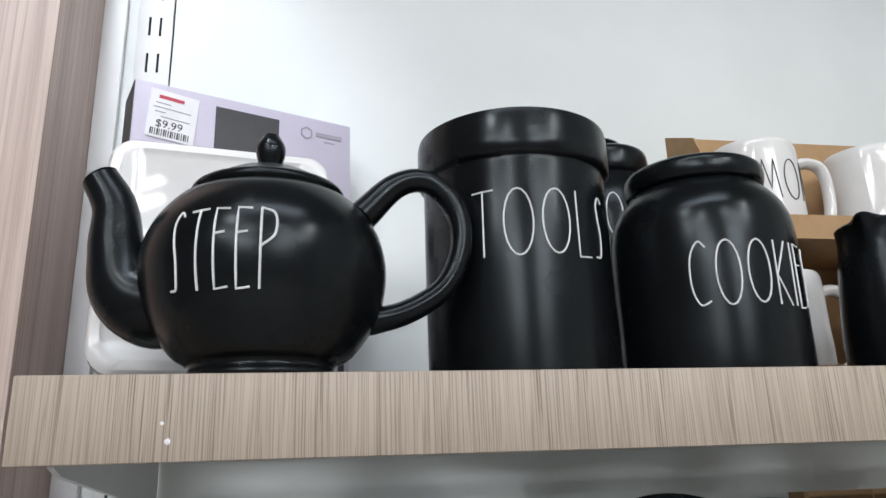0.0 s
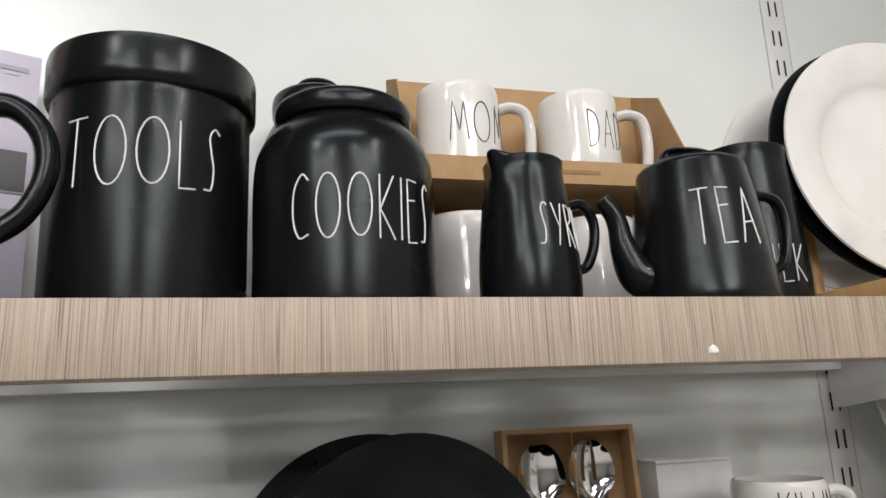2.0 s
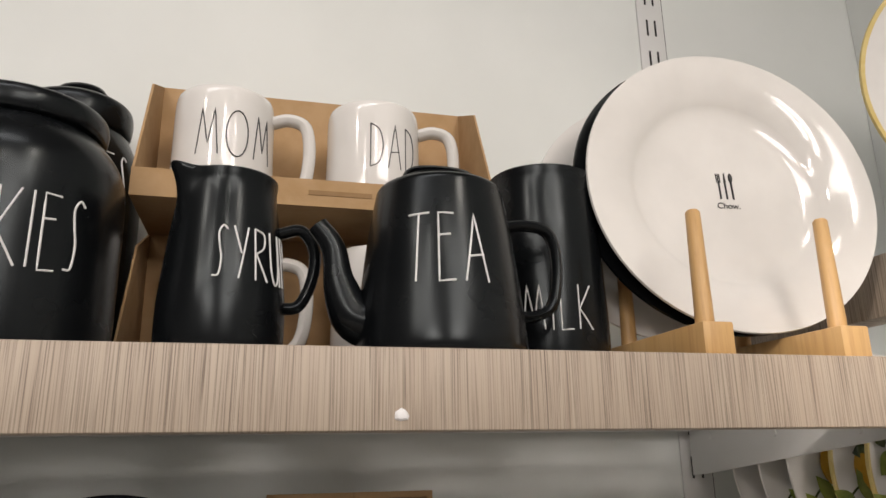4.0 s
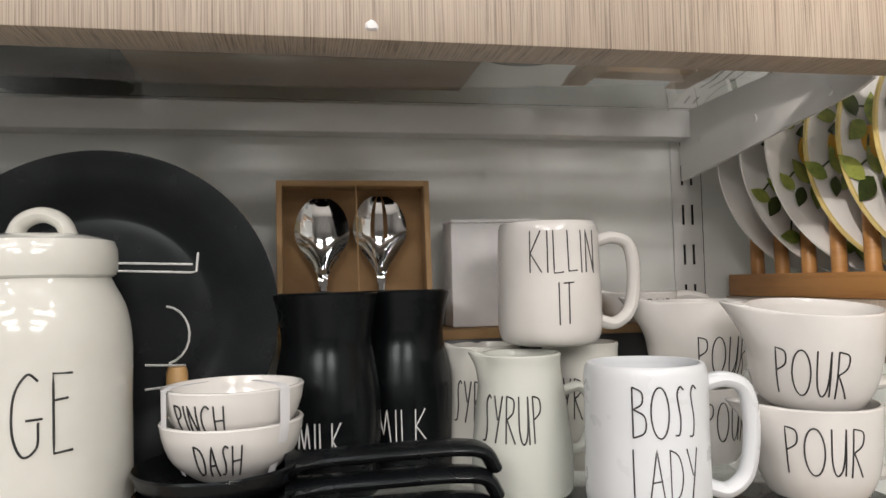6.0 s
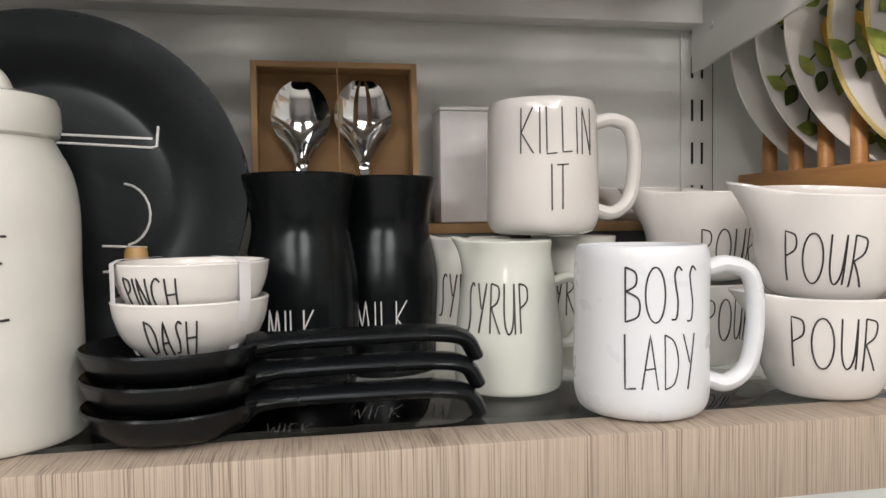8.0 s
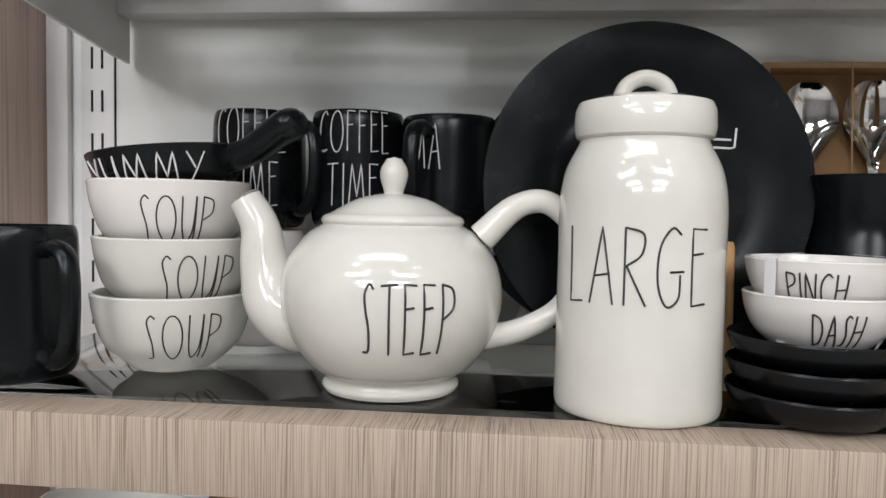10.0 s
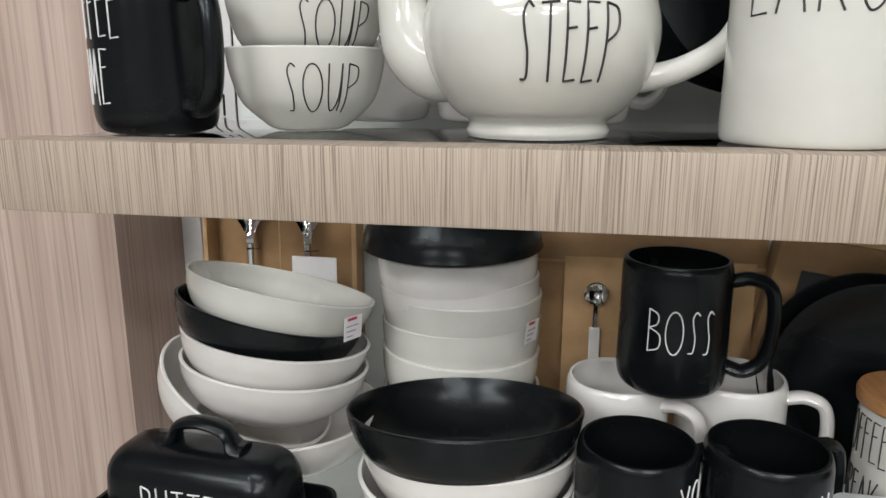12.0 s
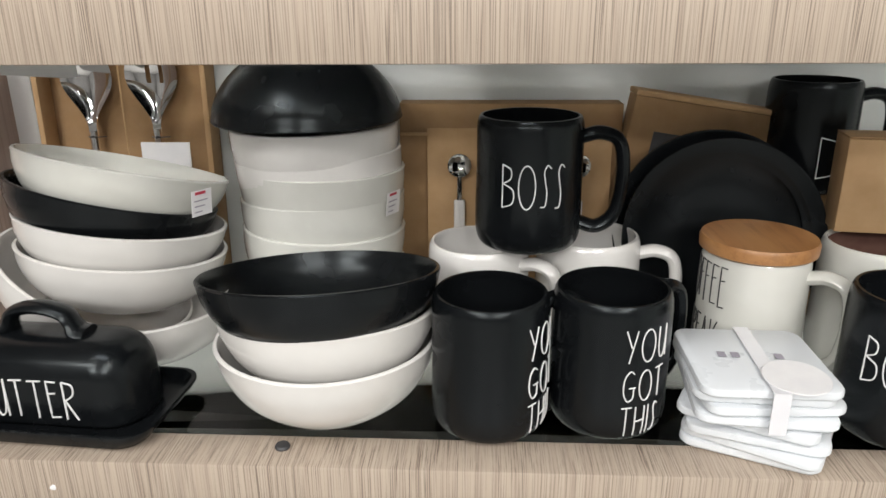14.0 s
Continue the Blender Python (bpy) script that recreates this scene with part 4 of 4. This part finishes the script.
def pour_cup(label, x, y, z, r, h, a0, a1, z0, z1, handle):
    ob = thing("measuring_cup", label, "measuring cup", x, y, z, group="pouring cups")
    outer = [(r * 0.60, 0), (r * 0.74, 0.004), (r * 0.88, h * 0.25), (r * 0.95, h * 0.5), (r * 0.99, h * 0.8), (r, h - 0.002)]
    o, prof = vessel(outer, 0.0042)

    def lip(a, rr, zz):
        w = math.exp(-((a - math.radians(268)) / 0.30) ** 2) * max(0.0, (zz - h * 0.45) / (h * 0.55)) ** 1.5
        return rr * (1 + 0.55 * w), zz + 0.006 * w

    part("body", lathe(prof, 72, wobble=0.012, seed=x * 3 + z, pull=lip), WHITE, ob)
    b = radians(handle)
    ux, uy = math.sin(b), -math.cos(b)
    hp = spline([(r * 0.95, h * 0.78), (r + 0.016, h * 0.84), (r + 0.037, h * 0.70), (r + 0.041, h * 0.46), (r + 0.027, h * 0.22), (r * 0.88, h * 0.16)], 5)
    part("handle", tube([(p[0] * ux, p[0] * uy, p[1]) for p in hp], 0.0056, 10, flat=1.4, up=(-uy, ux, 0)), WHITE, ob)
    letters("lettering", "POUR", on_lathe(o, a0, a1, z0, z1), ob, INK, 0.0008)
    return ob


pour_cup("white ceramic measuring cup lettered POUR", 1.1405, 0.068, Z2, 0.0512, 0.077, -63, 4, 0.026, 0.063, 88)
upper = pour_cup("larger white measuring cup lettered POUR stacked on another", 1.140, 0.071, Z2 + 0.0745, 0.0545, 0.082, -68, -8, 0.016, 0.053, 88)
upper.matrix_world = pose(1.140, 0.071, Z2 + 0.0745, 6, 0, 0)
pour_cup("white ceramic measuring cup lettered POUR behind", 1.112, 0.198, Z2, 0.0465, 0.076, -24, 34, 0.026, 0.063, 88)
pour_cup("larger white measuring cup lettered POUR stacked behind", 1.114, 0.200, Z2 + 0.0765, 0.0535, 0.082, -30, 30, 0.012, 0.048, 88)
pour_cup("white measuring cup lettered POUR at the wall", 1.098, 0.297, Z2 + 0.1325, 0.043, 0.034, -30, 28, 0.006, 0.026, 88)

# ---- bottom shelf ----
dish = thing("butter_dish", "black satin butter dish lettered BUTTER", "butter dish", 0.087, 0.070, Z3, -4)
bm = bmesh.new()
for s, z in ((0.86, 0.0), (0.93, 0.002), (1.0, 0.012), (1.0, 0.0145), (0.965, 0.0145), (0.92, 0.006)):
    layer = []
    for cx, cy, a in ((0.084, 0.036, 0), (-0.084, 0.036, 90), (-0.084, -0.036, 180), (0.084, -0.036, 270)):
        for i in range(6):
            w = radians(a + 18 * i)
            layer.append(bm.verts.new(((cx + 0.020 * math.cos(w)) * s, (cy + 0.020 * math.sin(w)) * (0.8 + 0.2 * s) * s, z)))
    if s == 0.86:
        bm.faces.new(layer)
    else:
        for i in range(len(layer)):
            j = (i + 1) % len(layer)
            bm.faces.new((last[i], last[j], layer[j], layer[i]))
    last = layer
bm.faces.new(last)
part("tray", bm, BLACK, dish)
cover = part("cover", block(-0.086, 0.083, -0.036, 0.036, -0.012, 0.0735, 0.028, segments=8), BLACK, dish)
for v in cover.data.vertices:
    if v.co.z < 0.008:
        v.co.z = 0.007
    v.co.x *= 1.05 - 0.9 * max(0, v.co.z - 0.01)
part("cover_handle", tube(spline([(-0.040, 0, 0.073), (-0.030, 0, 0.075), (-0.022, 0, 0.089), (0, 0, 0.094), (0.022, 0, 0.089), (0.030, 0, 0.075), (0.040, 0, 0.073)], 5), [0.0062 if i < 7 or i > 23 else 0.0052 for i in range(31)], 10, flat=1.9), BLACK, cover)
letters("lettering", "BUTTER", lambda x, y: (-0.039 + 0.083 * x, -0.0368, 0.0165 + 0.032 * y), dish, CHALK, 0.0010)

for label, g, y, z, r, h, tilt, lean in (("white glossy serving bowl at the bottom of a stack", WHITE, 0.099, 0.0, 0.0915, 0.064, 0, 0), ("white glossy serving bowl nested in another", WHITE, 0.098, 0.0285, 0.0910, 0.064, -4, 1), ("black satin serving bowl on top of white bowls", BLACK, 0.087, 0.0640, 0.0970, 0.056, -10, -2)):
    bowl("bowl", label, 0.312, y, Z3 + z, r, h, g, tilt=tilt, lean=lean, group="serving bowls")
tilts = [(0, 0), (-4, 30), (-5, 7), (-7, 8), (-10, 13), (-12, 11)]
for k, (g, dx) in enumerate(((WHITE, 0.008), (WHITE, -0.062), (WHITE, -0.011), (WHITE, -0.010), (BLACK, -0.021), (CREAM, -0.006))):
    bowl("bowl", ("black" if g is BLACK else "white") + " glossy pasta bowl in a leaning stack", 0.105 + dx, 0.190, Z3 + 0.0258 * k, 0.0935, 0.056, g, tilt=tilts[k][0], lean=tilts[k][1], group="leaning bowls")
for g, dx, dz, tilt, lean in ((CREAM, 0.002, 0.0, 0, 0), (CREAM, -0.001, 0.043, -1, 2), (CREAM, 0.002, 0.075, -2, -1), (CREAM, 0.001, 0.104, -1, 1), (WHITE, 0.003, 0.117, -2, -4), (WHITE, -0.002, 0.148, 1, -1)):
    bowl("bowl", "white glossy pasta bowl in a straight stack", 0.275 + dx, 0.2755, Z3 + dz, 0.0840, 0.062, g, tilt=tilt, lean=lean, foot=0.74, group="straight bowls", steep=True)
bowl("bowl", "black satin bowl turned upside down on white bowls", 0.268, 0.266, Z3 + 0.2690, 0.0930, 0.056, BLACK, tilt=180, foot=0.55, group="straight bowls")
for x, y, z, a, in ((0.1965, 0.1525, 0.158, 60), (0.3535, 0.2322, 0.137, 62)):
    tagp = thing("price_sticker", "white price sticker on a bowl", "sticker", x, y, Z3 + z, a, 6)
    part("label", block(-0.0105, 0.0105, -0.0006, 0.0, -0.0115, 0.0115), STICKER, tagp)
    part("brand_bar", block(-0.007, 0.004, -0.0010, -0.0006, 0.008, 0.0105), RED_PRINT, tagp)
    for q in range(3):
        part("print_line", block(-0.008, 0.006 - 0.003 * q, -0.0010, -0.0006, 0.002 - 0.005 * q, 0.003 - 0.005 * q), PRINT_GREY, tagp)

mug("mug", "white mug under a black mug", 0.437, 0.205, Z3, 0.048, 0.110, WHITE, 0, 60, group="white mugs")
mug("mug", "white mug under a black mug with its handle out", 0.543, 0.228, Z3, 0.050, 0.110, WHITE, 0, 80, group="white mugs")
mug("mug", "black satin mug lettered BOSS resting on white mugs", 0.481, 0.190, Z3 + 0.1125, 0.0472, 0.117, BLACK, 0, 84, [("BOSS", -32, 35, 0.044, 0.081)], CHALK, "black mugs")
ygt = [("YOU", 12, 58, 0.070, 0.096), ("GOT", 12, 56, 0.038, 0.063), ("THIS", 12, 52, 0.008, 0.033)]
mug("mug", "black satin mug lettered YOU GOT THIS", 0.447, 0.073, Z3, 0.0465, 0.113, BLACK, 0, 112, [(w, a0 + 26, a1 + 30, p, q) for w, a0, a1, p, q in ygt], CHALK, "black mugs")
mug("mug", "black satin mug lettered YOU GOT THIS", 0.542, 0.083, Z3, 0.0465, 0.114, BLACK, 0, 126, [(w, a0 - 8, a1 - 8, p, q) for w, a0, a1, p, q in ygt], CHALK, "black mugs")
cm = mug("mug", "cream mug lettered COFFEE with a round wooden lid", 0.682, 0.172, Z3, 0.0465, 0.116, CREAM, 0, 52, [("COFFEE", -120, -48, 0.070, 0.106), ("BREAK", -110, -52, 0.022, 0.056)], INK, "white mugs")
part("lid", lathe([(0, 0.114), (0.0465, 0.114), (0.049, 0.116), (0.0495, 0.124), (0.048, 0.127), (0, 0.1275)], 56), ACACIA, cm, "round brown wooden lid")
mug("mug", "cream mug with a brown glazed inside", 0.795, 0.190, Z3, 0.048, 0.117, CREAM, 0, 90, group="white mugs", inside=BROWN_INSIDE)
mug("mug", "black satin mug lettered BOSS", 0.768, 0.074, Z3, 0.048, 0.117, BLACK, 0, 95, [("BOSS", -66, 0, 0.052, 0.088)], CHALK, "black mugs")

def rounded_tile(half, corner, z0, z1, edge):
    """A square tile with round corners and a softened edge."""
    bm = bmesh.new()
    rows = []
    for inset, z in ((edge, z0), (0.0, z0 + edge), (0.0, z1 - edge), (edge * 0.3, z1 - edge * 0.3), (edge, z1)):
        row = []
        for q in range(4):
            sx, sy = ((1, 1), (-1, 1), (-1, -1), (1, -1))[q]
            for i in range(6):
                w = radians(90 * q + 18 * i)
                row.append(bm.verts.new((sx * (half - corner) + (corner - inset) * math.cos(w), sy * (half - corner) + (corner - inset) * math.sin(w), z)))
        rows.append(row)
    for p, q in zip(rows, rows[1:]):
        for i in range(len(p)):
            bm.faces.new((p[i], p[(i + 1) % len(p)], q[(i + 1) % len(p)], q[i]))
    bm.faces.new(rows[0])
    bm.faces.new(rows[-1])
    return bm


for k, turn in enumerate((-24, -31, -20, -27, -6, 2, -4, -1)):
    co = thing("coaster", "square white ceramic coaster with rounded corners in a tied stack", "coaster", 0.656 + 0.003 * math.sin(k * 1.7) - (0.008 if k > 3 else 0), 0.063 + 0.003 * math.cos(k * 2.2), Z3 + 0.0082 * k, turn, tilt=0.6 * math.sin(k), group="stacked coasters")
    part("tile", rounded_tile(0.050, 0.012, 0.0003, 0.0079, 0.0022), COOL_LIT_WHITE, co)
sc = thing("clear_band", "clear band tied round the coasters", "band", 0.650, 0.061, Z3, -3)
part("strap", block(-0.006, 0.006, -0.0575, -0.0565, 0.034, 0.0664), TAPE, sc)
part("strap", block(-0.006, 0.006, -0.0575, 0.05, 0.0664, 0.0668), TAPE, sc)
for a in (-0.030, -0.020, 0.012):
    part("print_bar", block(a, a + 0.006, -0.004, 0.004, 0.0664, 0.0667), PRINT_GREY, sc, "faint grey print")
part("gift_tag", lathe([(0, 0), (0.023, 0), (0.0235, 0.0006), (0.023, 0.0012), (0, 0.0012)], 40), STICKER, sc, "round white paper tag").matrix_local = pose(0.016, -0.034, 0.0670, 3, 0, 0)

plate("plate", "small black plate standing on edge", 0.676, 0.2600, 0.8150, 0.0968, BLACK, 80, -3, well=0.86)
plate("plate", "small black plate standing behind another", 0.669, 0.2790, 0.8200, 0.0968, BLACK, 80, -3, well=0.86)
cd = thing("carton", "kraft carton leaning crookedly behind black plates", "carton", 0.6515, 0.302, Z3 + 0.0145, 2, 0, 9)
part("carton_body", block(-0.0915, 0.0915, 0.0, 0.030, 0.0, 0.205, 0.001), KRAFT_DARK, cd)
part("lid_flap", block(-0.0920, 0.0920, -0.001, 0.031, 0.2054, 0.2110, 0.001), KRAFT, cd)
part("window", block(-0.066, 0.020, -0.0006, 0.0, 0.09, 0.172), BOX_BLACK, cd, "black window in the carton")
bx = thing("carton", "wide kraft carton behind the mugs", "carton", 0.0, 0.0, 0.0)
part("carton_body", block(0.352, 0.585, 0.318, 0.350, Z3, 0.938, 0.001), KRAFT_DARK, bx)
part("carton_flap", block(0.352, 0.585, 0.3165, 0.318, 0.905, 0.908), KRAFT, bx)
card = thing("spoon_card", "kraft card holding small polished measuring spoons", "spoon set", 0.478, 0.300, Z3, 0, -3)
part("card", block(-0.096, 0.096, 0.0, 0.002, 0.0, 0.196), KRAFT, card)
for dx in (-0.062, 0.062):
    bm = lathe([(0, -0.004), (0.008, -0.0025), (0.0125, 0.002), (0.0125, 0.0028), (0.008, -0.0015), (0, -0.003)], 24)
    bmesh.ops.transform(bm, matrix=pose(dx, -0.004, 0.158, 90, 0, 0), verts=bm.verts)
    tube([(dx, -0.003, 0.146), (dx, -0.003, 0.12)], [0.003, 0.0035], 8, flat=0.6, bm=bm)
    part("measuring_spoon", bm, CHROME, card, "polished measuring spoon")
    part("spoon_grip", block(dx - 0.006, dx + 0.006, -0.006, -0.0005, 0.03, 0.121, 0.002), WHITE, card, "white spoon grip")
server_box("open kraft box with polished steel salad servers beside the end panel", -0.045, 0.146, 0.318, Z3, 1.018, -2)
part("label_card", block(0.018, 0.072, -0.003, -0.002, 0.135, 0.178), STICKER, bpy.data.objects["server_set_box.001"], "white paper label card")
pb = thing("carton", "stacked kraft carton under a black mug", "carton", 0.0, 0.0, 0.0)
part("carton_body", block(0.725, 0.845, 0.290, 0.352, Z3, 0.852, 0.001), KRAFT_DARK, pb)
mug("mug", "black satin mug lettered D on a carton", 0.772, 0.312, 0.8525, 0.0445, 0.112, BLACK, 0, 88, [("D", -10, 24, 0.02, 0.06)], CHALK, "black mugs")
pc = thing("carton", "kraft carton standing on edge beside mugs", "carton", 0.765, 0.252, Z3 + 0.118, -8)
part("carton_body", block(0.005, 0.115, -0.04, -0.004, 0.0, 0.086, 0.001), KRAFT, pc)
part("lid_flap", block(0.005, 0.115, -0.041, -0.003, 0.0864, 0.0882, 0.0006), KRAFT_DARK, pc)

# ---- neighbouring bay, square to the first ----
ANG = -90
BAY = (1.2495, 0.356)
bay = thing("shelf", "neighbouring glass shelf with a grey oak laminate edge", "shelf", *BAY, 0.0, ANG, group="neighbour shelves")
for z in (1.212, 1.559):
    part("front_edge", block(0.0, 1.2, -0.004, 0.034, z - 0.058, z, 0.0012), LAMINATE, bay, "oak laminate front band")
    part("glass_panel", block(0.0, 1.2, 0.035, 0.30, z - 0.010, z - 0.002), GLASS, bay, "clear glass panel").visible_shadow = False
wall_b = structure("wall_side", block(-0.006, 1.6, 0.30, 0.35, 0.0, 2.8), WALL, "pale grey-green display wall of the side bay", "wall")
wall_b.matrix_world = pose(*BAY, 0, 0, 0, ANG)
rack = thing("plate_rack", "orange-stained wooden plate rack full of lemon plates", "plate rack", *BAY, 1.2125, ANG)
part("rail", block(0.006, 0.62, -0.003, 0.020, 0.0, 0.026, 0.0015), RACK_WOOD, rack)
part("rail", block(0.006, 0.62, 0.125, 0.150, 0.0, 0.026, 0.0015), RACK_WOOD, rack)
for k in range(11):
    for y in (0.0085, 0.1375):
        part("peg", tube([(0.050 + 0.0446 * k, y, 0.024), (0.048 + 0.0446 * k, y, 0.112), (0.048 + 0.0446 * k, y, 0.115)], [0.0078, 0.0072, 0.005], 10), RACK_WOOD, rack)


def leaf(bm, x, y, length, angle, z):
    n, wide = 8, length * 0.30
    ca, sa = math.cos(radians(angle)), math.sin(radians(angle))
    left, right = [], []
    for i in range(n + 1):
        u = i / n
        w = wide * math.sin(math.pi * u ** 0.8)
        for side, row in ((1, left), (-1, right)):
            px, py = length * u, side * w
            vx, vy = x + px * ca - py * sa, y + px * sa + py * ca
            rise = min(max((math.hypot(vx, vy) - 0.078) / 0.045, 0.0), 1.0) ** 0.5
            row.append(bm.verts.new((vx, vy, z + 0.0058 * rise)))
    for i in range(n):
        bm.faces.new((left[i], left[i + 1], right[i + 1], right[i]))


rng = random.Random(4)
for k in range(8):
    pl = plate("plate", "white lemon-pattern plate with green leaves in a wooden rack", 0, 0, 0, 0.128 if k < 3 else 0.116, WHITE, 0, shallow=True, rim=YELLOW_RIM if k > 2 else None, group="lemon plates")
    pl.matrix_world = pose(*BAY, 1.2125, 0, 0, ANG) @ pose(0.058 + 0.0446 * k, 0.078, 0.145 if k < 3 else 0.135, 0, 80, 0) @ pose(0, 0, 0, 0, 0, 90 + rng.uniform(-15, 15))
    side = pl.matrix_world.to_3x3().inverted() @ Vector((-1.0, 0.0, -0.15))
    toward = math.atan2(side.y, side.x)
    R = 0.128 if k < 3 else 0.116
    for branch in range(1 if k == 0 else 3 if k < 3 else 2):
        a = toward + (branch - 1) * 0.75 + rng.uniform(-0.15, 0.15)
        run = [(R * q * math.cos(a + w), R * q * math.sin(a + w), 0.0052 + 0.0058 * min(max((q * R - 0.078) / 0.045, 0.0), 1.0) ** 0.5) for q, w in ((0.12, 0.5), (0.32, 0.25), (0.52, 0.05), (0.72, -0.08), (0.86, 0.0))]
        part("painted_stem", tube(spline(run, 5), 0.0011, 5, up=(0, 0, 1)), LEAF_DARK, pl, "painted dark stem")
        for i in range(7):
            q = 0.28 + 0.095 * i
            x, y = R * q * math.cos(a + 0.12), R * q * math.sin(a + 0.12)
            bm = bmesh.new()
            leaf(bm, x, y, rng.uniform(0.022, 0.035), math.degrees(a) + (55 if i % 2 else -58) + rng.uniform(-22, 22), 0.0050 + 0.0004 * i)
            part("painted_leaf", bm, LEAF if (i + branch) % 3 else LEAF_DARK, pl, "painted green leaf", smooth=False)
    if k > 1:
        bm = lathe([(0, 0.0068), (0.012, 0.0068), (0.0165, 0.0062), (0.0165, 0.0050)], 20)
        bmesh.ops.transform(bm, matrix=pose(0.070 * math.cos(toward - 0.30), 0.070 * math.sin(toward - 0.30), 0.001, 0, 0, 40 * k) @ Matrix.Diagonal((1.35, 1, 1, 1)), verts=bm.verts)
        part("painted_lemon", bm, LEMON, pl, "painted yellow lemon")
up = plate("plate", "large yellow-rimmed plate leaning on the neighbouring shelf", 1.468, 0.0700, 1.7520, 0.1740, WHITE, 85, -27, rim=YELLOW_RIM)
